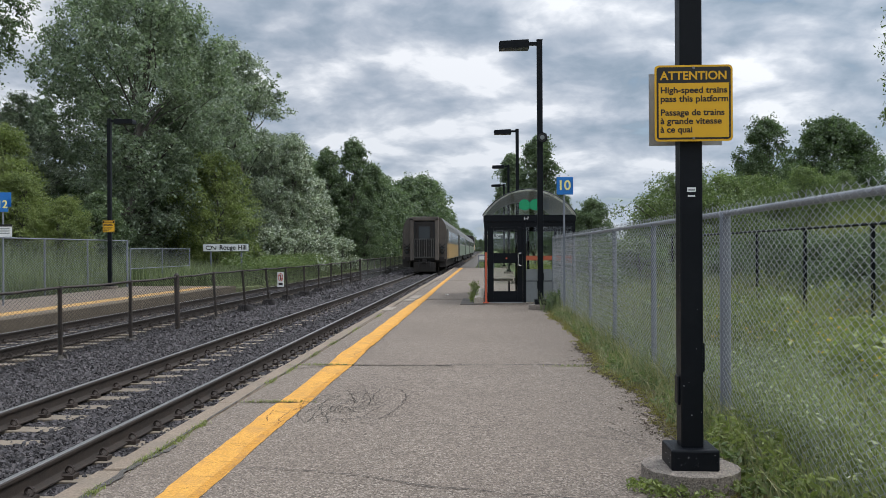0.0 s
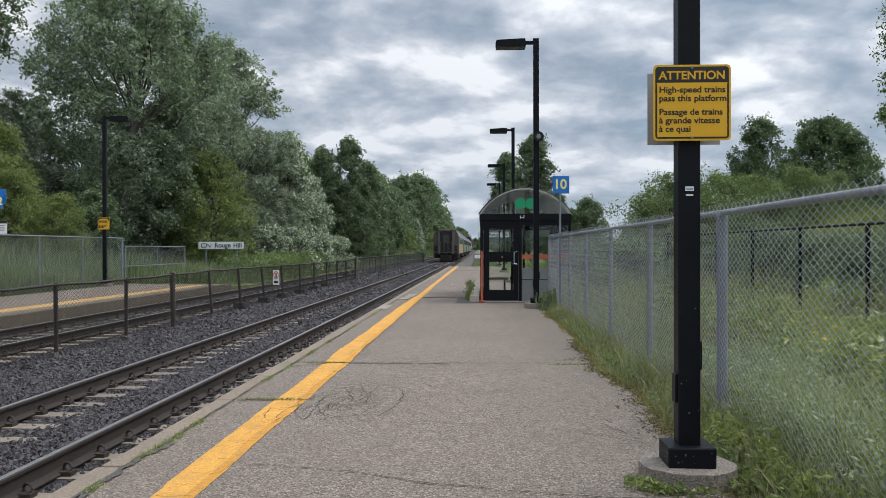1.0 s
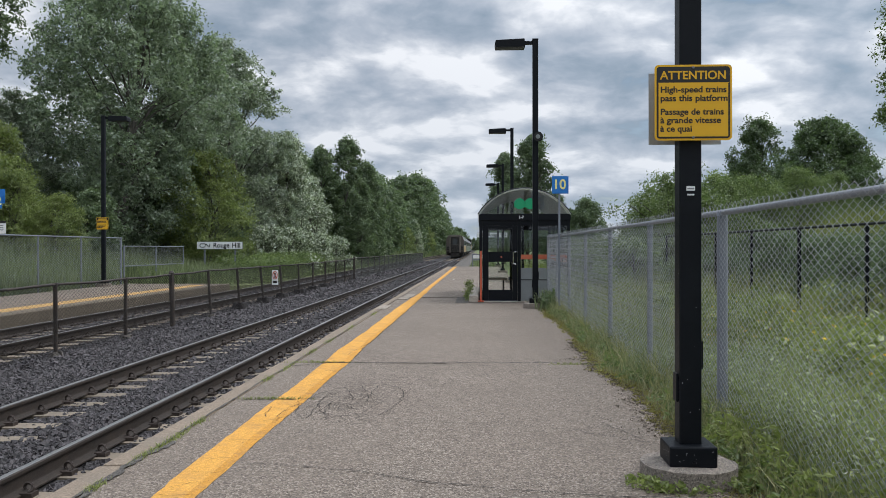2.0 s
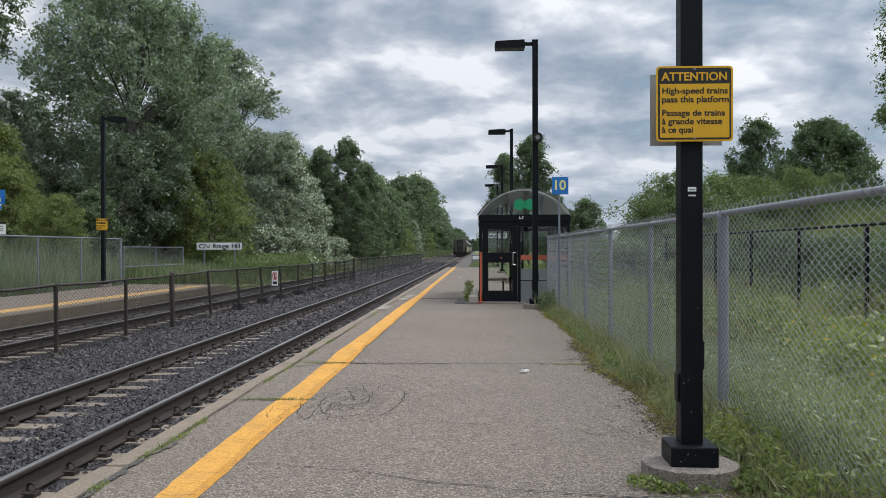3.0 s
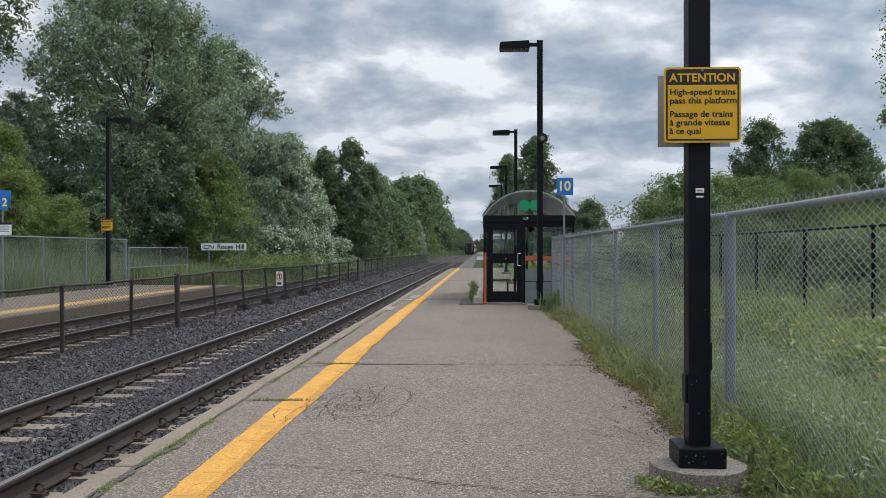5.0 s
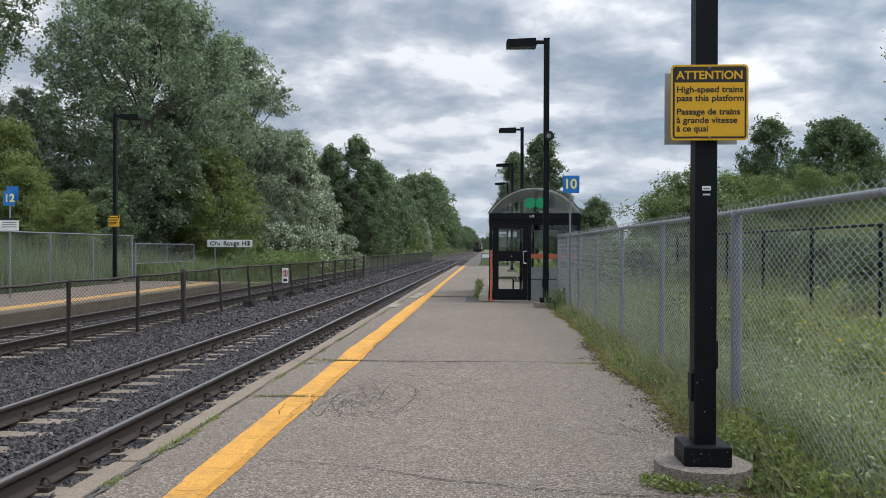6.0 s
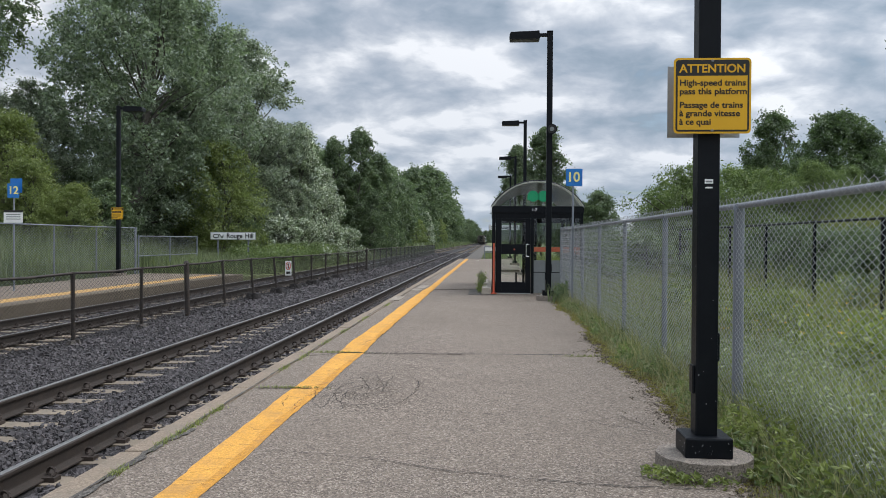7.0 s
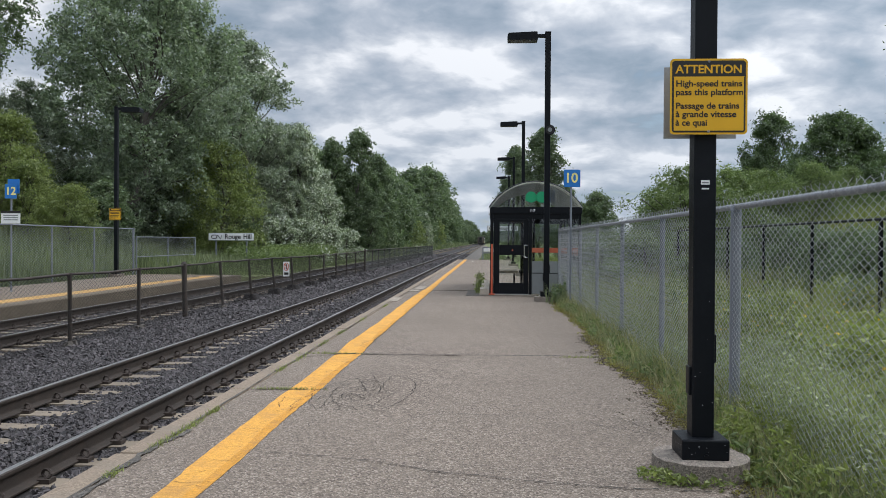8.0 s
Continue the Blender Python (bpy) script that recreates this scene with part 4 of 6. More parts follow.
def attention_sign(parent, z, w=0.457, h=0.457, lettered=True, name="warning_sign"):
    """A yellow warning plate with black border and heading; origin at the plate's centre, facing -y."""
    sign = thing(name, "yellow and black bilingual warning sign bolted to the lamp post", "sign")
    def plate(bm, a, b, r, y0, y1):
        pts = []
        for cx, cz, s in ((a - r, b - r, 0), (-a + r, b - r, 90), (-a + r, -b + r, 180), (a - r, -b + r, 270)):
            for k in range(5):
                t = radians(s + k * 22.5)
                pts.append((cx + r * math.cos(t), cz + r * math.sin(t)))
        solid(bm, pts, y0, y1)
        return bm
    a, b = w / 2, h / 2
    face = part("plate", plate(B(), a, b, 0.025, -0.003, 0.0), M["sign_yellow"], sign)
    part("border", plate(B(), a - 0.012, b - 0.012, 0.018, -0.0045, -0.003), M["sign_black"], sign, "black border and heading band")
    part("field", plate(B(), a - 0.023, (b * 2 - 0.023 - 0.112) / 2, 0.002, -0.006, -0.0045), M["sign_yellow"], sign).location = (0, 0, (-b + 0.023 + b - 0.112) / 2)
    if lettered:
        part("heading_line", box(B(), -a + 0.02, a - 0.02, -0.0058, -0.0046, b - 0.112, b - 0.108), M["sign_yellow"], sign)
        t = writing("heading", "ATTENTION", 0.070, M["sign_yellow"], sign, pose(0, -0.0055, b - 0.068, 90, 0, 0), 0.0008, "CENTER")
        wd = t.dimensions.x or 0.4
        t.matrix_basis = pose(0, -0.0055, b - 0.066, 90, 0, 0) @ Matrix.Diagonal((0.39 / wd, 1, 1, 1))
        for txt, z0, wid in (("High-speed trains", 0.152, 0.388), ("pass this platform", 0.204, 0.395), ("Passage de trains", 0.286, 0.372), ("\u00e0 grande vitesse", 0.337, 0.358), ("\u00e0 ce quai", 0.388, 0.186)):
            t = writing("line", txt, 0.052, M["sign_black"], sign, pose(0, 0, 0), 0.0008)
            wd = t.dimensions.x or wid
            t.matrix_basis = pose(-a + 0.033, -0.0068, b - z0, 90, 0, 0) @ Matrix.Diagonal((wid / wd, 1, 1, 1))
    else:
        for k, wid in enumerate((0.34, 0.36, 0.0, 0.34, 0.3, 0.2)):
            if wid:
                part("text_bar", box(B(), -a + 0.033, -a + 0.033 + wid, -0.008, -0.006, b - 0.17 - k * 0.045, b - 0.145 - k * 0.045), M["sign_black"], sign)
        part("heading_bar", box(B(), -0.17, 0.17, -0.008, -0.005, b - 0.085, b - 0.045), M["sign_yellow"], sign)
    for zz in (b - 0.018, -b + 0.018):
        part("bolt", rod(B(), (0, -0.004, zz), (0, -0.011, zz), 0.009, 0.006, seg=8), M["galv"], sign)
    return sign


near_lamp = lamp_post("square black lamp post on a chipped round concrete footing", 6.55)
near_lamp.location = (1.335, 5.32, 0)
# chipped paint on the nearest mast and its base cover
bm = B()
chips = np.random.default_rng(40)
for k in range(24):
    low = k < 16
    half = 0.146 if low else 0.069
    z = chips.uniform(0.13, 0.23) if low else chips.choice((0.45, 0.62, 0.83, 1.1, 1.3)) + chips.normal(0, 0.03)
    w, h = chips.uniform(0.0008, 0.0035, 2)
    a = chips.uniform(-half * 0.9, half * 0.9)
    if k % 3:
        box(bm, a - w, a + w, -half - 0.0012, -half + 0.001, z - h, z + h)
    else:
        box(bm, -half - 0.0012, -half + 0.001, a - w, a + w, z - h, z + h)
chip_bm = bm
others = [(1.40, 20.5), (1.42, 35.6), (1.45, 50.6), (1.5, 65.4)]
for k, (x, y) in enumerate(others):
    o = copy_thing(near_lamp, pose(x, y, 0, 0, 0, 0))
    tagged(o, "tall square black lamp post with a flat head over the platform")
far_lamp = copy_thing(near_lamp, pose(-14.42, 31.5, 0, 0, 0, 180))
tagged(far_lamp, "square black lamp post on the opposite platform")
tagged(part("paint_chips", chip_bm, M["sign_back"], near_lamp), "pale chips in the paint", kind="stuff")
sign = attention_sign(near_lamp, 2.3)
sign.matrix_basis = pose(1.337, 5.2, 2.347, 0, 0, 0) @ Matrix.Diagonal((1.025, 1, 1.015, 1))
back = thing("sign_back", "bare grey back of a second sign on the lamp post", "sign")
bm = B()
box(bm, -0.228, 0.228, 0, 0.004, -0.228, 0.228, 0.0015)
part("plate", bm, M["sign_back"], back)
part("stiffener", box(B(), -0.02, 0.02, -0.004, 0.0, -0.2, 0.2), M["sign_back"], back)
back.matrix_basis = pose(1.335, 5.40, 2.342, 0, 0, 0)
fs = attention_sign(far_lamp, 2.4, 0.46, 0.46, lettered=False)
fs.matrix_basis = pose(-14.42, 31.40, 2.42, 0, 0, 0)
tagged(fs, "small yellow warning sign on the opposite platform's lamp post", "sign")
sticker = thing("sticker", "small white sticker on the black lamp post", "sticker")
part("label_plate", box(B(), -0.026, 0.026, -0.002, 0, -0.014, 0.014), M["sign_white"], sticker)
part("label_strip", box(B(), -0.022, 0.022, -0.002, 0, -0.044, -0.034), M["sign_white"], sticker)
part("text_bar", box(B(), -0.02, 0.02, -0.003, -0.002, -0.006, 0.002), M["grey_panel"], sticker)
sticker.matrix_basis = pose(1.335, 5.2515, 1.825)

# loudspeaker on the second mast
spk = thing("loudspeaker", "round grey horn loudspeaker on the lamp post", "loudspeaker")
part("horn", rod(B(), (0, -0.16, 0), (0, 0, 0), 0.125, 0.06, seg=20), M["black"], spk)
part("mouth", rod(B(), (0, -0.164, 0), (0, -0.158, 0), 0.105, 0.105, seg=20), M["rubber"], spk)
part("centre", rod(B(), (0, -0.175, 0), (0, -0.16, 0), 0.05, 0.055, seg=14), M["grey_panel"], spk)
part("bracket", box(B(), -0.03, 0.03, -0.02, 0.08, -0.02, 0.02), M["black"], spk)
spk.matrix_basis = pose(1.44, 20.36, 4.15)


def number_sign(text, label, with_notice):
    ob = thing("number_sign", label, "sign", "platform number signs")
    part("post", rod(B(), (0, 0, -0.2), (0, 0, 2.9), 0.024, seg=10), M["galv"], ob)
    plate = part("plate", box(B(), -0.165, 0.165, -0.035, -0.031, 2.68, 3.07, 0.0015), M["sign_blue"], ob, "blue number plate")
    part("back_plate", box(B(), -0.12, 0.21, 0.031, 0.035, 2.68, 3.07, 0.0015), M["sign_blue"], ob)
    t = writing("number", text, 0.30, M["pale_yellow"], plate, pose(0, -0.037, 2.875, 90, 0, 0), 0.001, "CENTER")
    if with_notice:
        plate.location.z = -0.14
        n = part("notice", box(B(), -0.27, 0.27, -0.035, -0.031, 1.86, 2.2, 0.0015), M["sign_white"], ob, "white notice under the number")
        part("heading_bar", box(B(), -0.27, 0.27, -0.037, -0.035, 2.14, 2.2), M["sign_black"], n)
        for z in (2.08, 2.02, 1.96):
            part("text_bar", box(B(), -0.2, 0.2, -0.037, -0.035, z - 0.012, z + 0.012), M["grey_panel"], n)
    return ob


number_sign("10", "blue number sign 10 on a thin galvanised post by the fence", False).matrix_basis = pose(1.82, 18.8, 0)
number_sign("12", "blue number sign 12 with a white notice on the opposite platform", True).matrix_basis = pose(-13.0, 22.0, 0)


def station_sign(label, m, w=2.5, h=0.38, z=1.43):
    ob = thing("station_sign", label, "sign", "station name signs", m)
    board = part("board", box(B(), -w / 2, w / 2, -0.02, 0.02, z, z + h, 0.006), M["sign_white"], ob, "white name board")
    part("frame", box(B(), -w / 2 - 0.02, w / 2 + 0.02, 0.0, 0.015, z - 0.02, z + h + 0.02, 0.004), M["grey_panel"], ob)
    for x in (-0.85, 0.85):
        part("leg", box(B(), x - 0.04, x + 0.04, 0.02, 0.08, -0.5, z + h - 0.05), M["galv"], ob)
    bm = B()
    c = z + h / 2
    # the railway's mark, as a plain bent bar
    tube(bm, [(-0.80, -0.024, c + 0.09), (-1.04, -0.024, c + 0.09), (-1.09, -0.024, c + 0.03), (-1.09, -0.024, c - 0.04), (-1.04, -0.024, c - 0.09), (-0.84, -0.024, c - 0.09), (-0.80, -0.024, c - 0.04), (-0.79, -0.024, c + 0.05), (-0.74, -0.024, c + 0.09), (-0.62, -0.024, c - 0.08), (-0.56, -0.024, c - 0.08), (-0.54, -0.024, c + 0.09)], 0.02, 6)
    part("mark", bm, M["sign_black"], board)
    for txt, x, wid in (("Rouge", -0.36, 0.88), ("Hill", 0.68, 0.44)):
        t = writing("name", txt, 0.36, M["sign_black"], board, pose(x, -0.023, c, 90, 0, 0), 0.001)
        t.matrix_basis = pose(x, -0.023, c, 90, 0, 0) @ Matrix.Diagonal((wid / (t.dimensions.x or wid), 1, 1, 1))
    return ob


station_sign("white station name sign standing in tall weeds", pose(-14.15, 45, 0))
station_sign("white station name sign at the platform's end", pose(1.1, 69, 0.93))


# ---- the glazed shelter ----
def build_shelter():
    x0, x1, y0, y1, zs, rise = 0.03, 2.45, 22.45, 28.4, 2.36, 0.70
    sh = thing("shelter", "black-framed glazed platform shelter with a curved roof", "shelter")
    pad = part("pad", box(B(), x0 - 0.28, x1 + 0.1, y0 - 0.18, y1 + 0.2, -0.3, 0.035, 0.01), M["concrete"], sh, "concrete pad")
    cx, half = (x0 + x1) / 2, (x1 - x0) / 2 + 0.03
    def arc(scale, k):
        rad = (half * half + rise * rise) / (2 * rise)
        t0 = math.asin(half / rad)
        return [(cx + rad * scale * math.sin(a), zs + rise - rad + rad * scale * math.cos(a)) for a in np.linspace(-t0, t0, k)]
    # roof skin with thickness
    outer, inner = arc(1.0, 25), arc(0.985, 25)
    bm = B()
    solid_pts = outer + inner[::-1]
    vs0 = [bm.verts.new((x, y0 - 0.05, z)) for x, z in solid_pts]
    vs1 = [bm.verts.new((x, y1 + 0.05, z)) for x, z in solid_pts]
    n = len(outer)
    for i in range(n - 1):
        j, j2 = 2 * n - 1 - i, 2 * n - 2 - i
        for vs in (vs0, vs1):
            bm.faces.new((vs[i], vs[i + 1], vs[j2], vs[j]))
        bm.faces.new((vs0[i], vs0[i + 1], vs1[i + 1], vs1[i]))
        bm.faces.new((vs0[j], vs0[j2], vs1[j2], vs1[j]))
    bmesh.ops.recalc_face_normals(bm, faces=bm.faces[:])
    roof = part("roof", bm, M["frost"], sh, "curved smoked roof")
    for yy in np.linspace(y0 - 0.02, y1 + 0.02, 22):
        bm = B()
        pts = [Vector((x, yy, z)) for x, z in arc(1.003, 17)]
        tube(bm, [p if yy in (y0 - 0.02, y1 + 0.02) else Vector((cx + (p.x - cx) * 0.965, p.y, p.z - 0.03)) for p in pts], 0.026 if yy in (y0 - 0.02, y1 + 0.02) else 0.014, 6)
        part("roof_rib", bm, M["black"] if yy in (y0 - 0.02, y1 + 0.02) else M["sign_back"], roof)
    # glazed gable with faint ribs
    for yy in (y0, y1):
        gable = part("gable", solid(B(), arc(0.982, 25), yy - 0.006, yy + 0.006), M["glass_grey"], sh, "smoked gable panel")
        gable.visible_shadow = False
    bm = B()
    for dx, dz, r in ((-0.13, 0.29, 0.15), (0.15, 0.29, 0.15)):
        rod(bm, (cx + dx * 1.0 + 0.0, y0 - 0.016, zs + dz), (cx + dx, y0 - 0.008, zs + dz), r, r, seg=20)
        box(bm, cx + dx - r, cx + dx + r, y0 - 0.015, y0 - 0.009, zs + dz - 0.1, zs + dz)
    part("emblem", bm, M["green"], sh, "green emblem")
    # frame: header, corner posts, mullions
    for yy in (y0, y1):
        part("header", box(B(), x0 - 0.02, x1 + 0.02, yy - 0.05, yy + 0.05, 2.20, zs + 0.02, 0.008), M["black"], sh)
        for x in (x0, x1 - 0.08, 1.06, 1.46):
            part("post", box(B(), x, x + 0.08, yy - 0.04, yy + 0.04, 0.035, 2.21, 0.006), M["black"], sh)
        part("panel_top", box(B(), x0 + 0.08, x1 - 0.08, yy - 0.02, yy + 0.02, 2.06, 2.2), M["black"], sh)
    t = writing("bay_number", "1-7", 0.105, M["sign_white"], sh, pose(1.08, y0 - 0.052, 2.285, 90, 0, 0), 0.001)
    for x in (x0, x1):
        for yy in np.linspace(y0, y1, 5)[1:-1]:
            part("post", box(B(), x - 0.0 if x == x0 else x - 0.06, x + 0.06 if x == x0 else x, yy - 0.03, yy + 0.03, 0.035, 2.21), M["black"], sh)
        xa, xb = (x0, x0 + 0.06) if x == x0 else (x1 - 0.06, x1)
        part("side_header", box(B(), xa, xb, y0 + 0.05, y1 - 0.05, 2.2, zs), M["black"], sh)
        part("side_sill", box(B(), xa, xb, y0 + 0.05, y1 - 0.05, 0.035, 0.12), M["black"], sh)
        p = part("side_pane", box(B(), xa + 0.025, xa + 0.033, y0 + 0.05, y1 - 0.05, 0.12, 2.2), M["glass"], sh)
        p.visible_shadow = False
        part("side_band", box(B(), xa + 0.015, xa + 0.043, y0 + 0.05, y1 - 0.05, 1.07, 1.17), M["orange"], sh, "orange safety band")
    # the door: stiles, rails, two lights, a bar handle
    d0, d1 = x0 + 0.085, 1.055
    door = part("door", box(B(), d0, d0 + 0.16, y0 - 0.025, y0 + 0.025, 0.05, 2.05, 0.005), M["black"], sh, "black aluminium door with two glass lights")
    part("stile", box(B(), d1 - 0.14, d1, y0 - 0.025, y0 + 0.025, 0.05, 2.05, 0.005), M["black"], door)
    for z0, z1 in ((0.05, 0.34), (1.09, 1.36), (1.98, 2.05)):
        part("rail", box(B(), d0 + 0.16, d1 - 0.14, y0 - 0.023, y0 + 0.023, z0, z1, 0.004), M["black"], door)
    for z0, z1 in ((0.34, 1.09), (1.36, 1.98)):
        p = part("pane", box(B(), d0 + 0.16, d1 - 0.14, y0 - 0.004, y0 + 0.004, z0, z1), M["glass"], door)
        p.visible_shadow = False
    bm = B()
    tube(bm, [(d1 - 0.04, y0 - 0.03, 1.36), (d1 - 0.05, y0 - 0.08, 1.36), (d1 - 0.12, y0 - 0.09, 1.35), (d1 - 0.12, y0 - 0.09, 1.04), (d1 - 0.05, y0 - 0.08, 1.03), (d1 - 0.04, y0 - 0.03, 1.03)], 0.016, 8)
    part("handle", bm, M["chrome"], door, "chrome pull handle")
    part("lock", rod(B(), (0.62, y0 - 0.03, 1.22), (0.62, y0 - 0.022, 1.22), 0.022, seg=12), M["red"], door)
    part("kick_strip", box(B(), d0, d1, y0 - 0.03, y0 + 0.03, 0.032, 0.05), M["galv"], door)
    # fixed lights beside the door
    for a, b in ((1.14, 1.46), (1.54, x1 - 0.08)):
        p = part("pane", box(B(), a, b, y0 - 0.004, y0 + 0.004, 0.95, 2.06), M["glass"], sh)
        p.visible_shadow = False
        part("lower_panel", box(B(), a, b, y0 - 0.012, y0 + 0.012, 0.05, 0.60), M["grey_panel"], sh, "grey lower panel")
        part("upper_panel", box(B(), a, b, y0 - 0.010, y0 + 0.010, 0.62, 0.93), M["grey_panel"], sh)
        part("mid_rail", box(B(), a, b, y0 - 0.018, y0 + 0.018, 0.60, 0.62), M["black"], sh)
        part("band", box(B(), a, b, y0 - 0.022, y0 - 0.013, 1.165, 1.285), M["orange"], sh, "orange band")
    # far end: glass over a grey dado
    p = part("end_pane", box(B(), x0 + 0.08, x1 - 0.08, y1 - 0.004, y1 + 0.004, 0.3, 2.06), M["glass"], sh)
    p.visible_shadow = False
    part("end_band", box(B(), 1.14, x1 - 0.08, y1 - 0.02, y1 - 0.012, 1.08, 1.2), M["orange"], sh)
    bench = thing("bench", "pale slab bench inside the platform shelter", "bench")
    for k in range(3):
        part("seat_slat", box(B(), 0.0, 0.80, 0.20 * k, 0.20 * k + 0.17, 0.38, 0.46, 0.008), M["pale_concrete"], bench, "pale seat slat")
    for x in (0.08, 0.66):
        part("leg", box(B(), x, x + 0.05, 0.04, 0.56, 0.0, 0.38), M["black"], bench)
    bench.matrix_basis = pose(0.14, y1 - 1.1, 0.036)
    # the red guard post at the corner
    g = thing("guard_post", "red painted steel guard post at the shelter's corner", "post")
    part("upright", box(B(), -0.026, 0.026, -0.026, 0.026, 0.04, 1.38, 0.006), M["red"], g)
    part("foot", box(B(), -0.08, 0.08, -0.08, 0.08, 0.03, 0.055, 0.004), M["red"], g)
    g.matrix_basis = pose(0.07, y0 - 0.12, 0)
    k = thing("ramp_kerb", "pale concrete kerb along the shelter's side", "kerb")
    part("kerb", solid(B(), [(-0.02, -0.02), (0.24, -0.02), (0.24, 0.14), (0.14, 0.17), (0.0, 0.15)], 0, 5.2), M["pale_concrete"], k)
    k.matrix_basis = pose(-0.24, 22.3, 0.02)


build_shelter()

# barrier at the platform's end, and bases further down
bar = thing("end_barrier", "low grey rail barrier across the platform's end", "barrier")
for x in (-0.9, 0.3, 1.5):
    part("post", box(B(), x - 0.04, x + 0.04, -0.04, 0.04, -0.4, 1.0), M["galv"], bar)
for z in (0.55, 0.95):
    part("rail", box(B(), -0.9, 1.5, -0.02, 0.02, z - 0.05, z + 0.05), M["galv"], bar)
part("board", box(B(), -0.85, 0.2, -0.05, -0.03, 0.65, 0.92), M["sign_white"], bar, "pale board")
bar.matrix_basis = pose(0.4, END - 0.3, 0)


# ---- the train ----
def coach(label, band, length=25.5, w=3.05, h=3.9, rear=False):
    """A passenger coach: origin on the rail's top at the rear coupling, running in +y."""
    ob = thing("coach", label, "train car", "train cars")
    a = w / 2
    prof = [(-a, 0.95), (-a, 2.9), (-a + 0.10, 3.35), (-a + 0.38, 3.78), (-a + 0.8, h - 0.06), (0, h), (a - 0.8, h - 0.06), (a - 0.38, 3.78), (a - 0.10, 3.35), (a, 2.9), (a, 0.95)]
    body = part("body", solid(B(), prof, 0.45, length - 0.45), M["train_side"], ob, "grey steel body")
    part("roof", solid(B(), [(x * 1.004, z + 0.012) for x, z in prof[2:9]], 0.5, length - 0.5), M["train_roof"], ob, "dark roof")
    for s in (-1, 1):
        part("band", box(B(), s * a - 0.012, s * a + 0.012, 0.5, length - 0.5, 1.0, 2.05), band, ob, "painted lower band")
        for k in range(9):
            y = 3.6 + k * 2.15
            part("window", box(B(), s * a - 0.014, s * a + 0.016, y, y + 1.55, 2.2, 2.95, 0.006), M["train_glass"], ob)
        for y in (1.1, length - 2.0):
            part("door", box(B(), s * a - 0.01, s * a + 0.02, y, y + 0.85, 1.0, 3.05, 0.01), M["train_dark"], ob)
    for y in (3.6, length - 3.6):
        bogie = part("bogie", box(B(), -1.15, 1.15, y - 1.6, y + 1.6, 0.42, 0.9, 0.05), M["train_dark"], ob, "dark bogie")
        for dy in (-1.25, 1.25):
            for s in (-1, 1):
                part("wheel", rod(B(), (s * 0.68, y + dy, 0.46), (s * 0.81, y + dy, 0.46), 0.46, seg=20), M["train_dark"], bogie)
    part("underframe", box(B(), -1.2, 1.2, 6, length - 6, 0.35, 0.95, 0.04), M["train_dark"], ob)
    part("coupler", box(B(), -0.14, 0.14, -0.25, 1.2, 0.72, 1.0, 0.03), M["train_dark"], ob)
    part("gangway", box(B(), -0.75, 0.75, 0.06, 0.5, 0.95, 3.55, 0.05), M["rubber"], ob, "black gangway")
    if rear:
        end = part("end_wall", solid(B(), [(x * 0.992, z) for x, z in prof], 0.38, 0.46), M["train_end"], ob, "dark brown end wall")
        fr = part("gangway_frame", box(B(), -0.98, -0.72, 0.0, 0.44, 0.9, 3.78, 0.04), M["train_end"], ob)
        part("gangway_frame", box(B(), 0.72, 0.98, 0.0, 0.44, 0.9, 3.78, 0.04), M["train_end"], ob)
        part("gangway_frame", box(B(), -0.98, 0.98, 0.0, 0.44, 3.6, 3.86, 0.04), M["train_end"], ob)
        dr = part("end_door", box(B(), -0.6, 0.6, 0.03, 0.07, 1.0, 3.5, 0.02), M["train_dark"], ob, "grimy end door")
        part("door_window", box(B(), -0.38, 0.38, 0.015, 0.035, 2.25, 3.2, 0.01), M["train_glass"], dr)
        for z in (1.12, 2.35):
            part("gate_bar", box(B(), -0.72, 0.72, -0.02, 0.01, z - 0.025, z + 0.025), M["train_side"], ob)
        for k in range(9):
            x = -0.64 + 0.16 * k
            part("gate_bar", box(B(), x - 0.014, x + 0.014, -0.015, 0.005, 1.12, 2.35), M["train_side"], ob)
        for s in (-1, 1):      # jumper cables in loops beside the gangway
            for k in range(3):
                bm = B()
                tube(bm, [Vector((s * (1.02 + 0.13 * a), 0.30 - 0.10 * math.sin(math.pi * a / 3), 1.62 + 0.20 * k - 0.16 * math.sin(math.pi * a / 3))) for a in range(4)], 0.028, 6)
                part("jumper_cable", bm, M["rubber"], ob)
        for s in (-1, 1):
            for z in (1.45, 1.75):
                lamp = part("marker_lamp", rod(B(), (s * 1.2, 0.26, z), (s * 1.2, 0.4, z), 0.13, seg=14), M["train_dark"], ob)
                part("lens", rod(B(), (s * 1.2, 0.25, z), (s * 1.2, 0.262, z), 0.09, seg=14), M["train_glass"], lamp)
            part("hand_rail", rod(B(), (s * 1.42, 0.3, 1.0), (s * 1.42, 0.3, 2.6), 0.02, seg=6), M["train_side"], ob)
            part("step", box(B(), s * 1.25 - 0.25, s * 1.25 + 0.25, 0.1, 0.5, 0.45, 0.5), M["train_dark"], ob)
            part("step_hanger", box(B(), s * 1.25 - 0.22, s * 1.25 + 0.22, 0.3, 0.4, 0.5, 0.98), M["train_dark"], ob)
            part("hose", rod(B(), (s * 0.35, 0.1, 0.95), (s * 0.42, 0.0, 0.45), 0.035, seg=8), M["rubber"], ob)
        part("buffer_beam", box(B(), -1.35, 1.35, 0.2, 0.5, 0.8, 1.12, 0.03), M["train_dark"], ob)
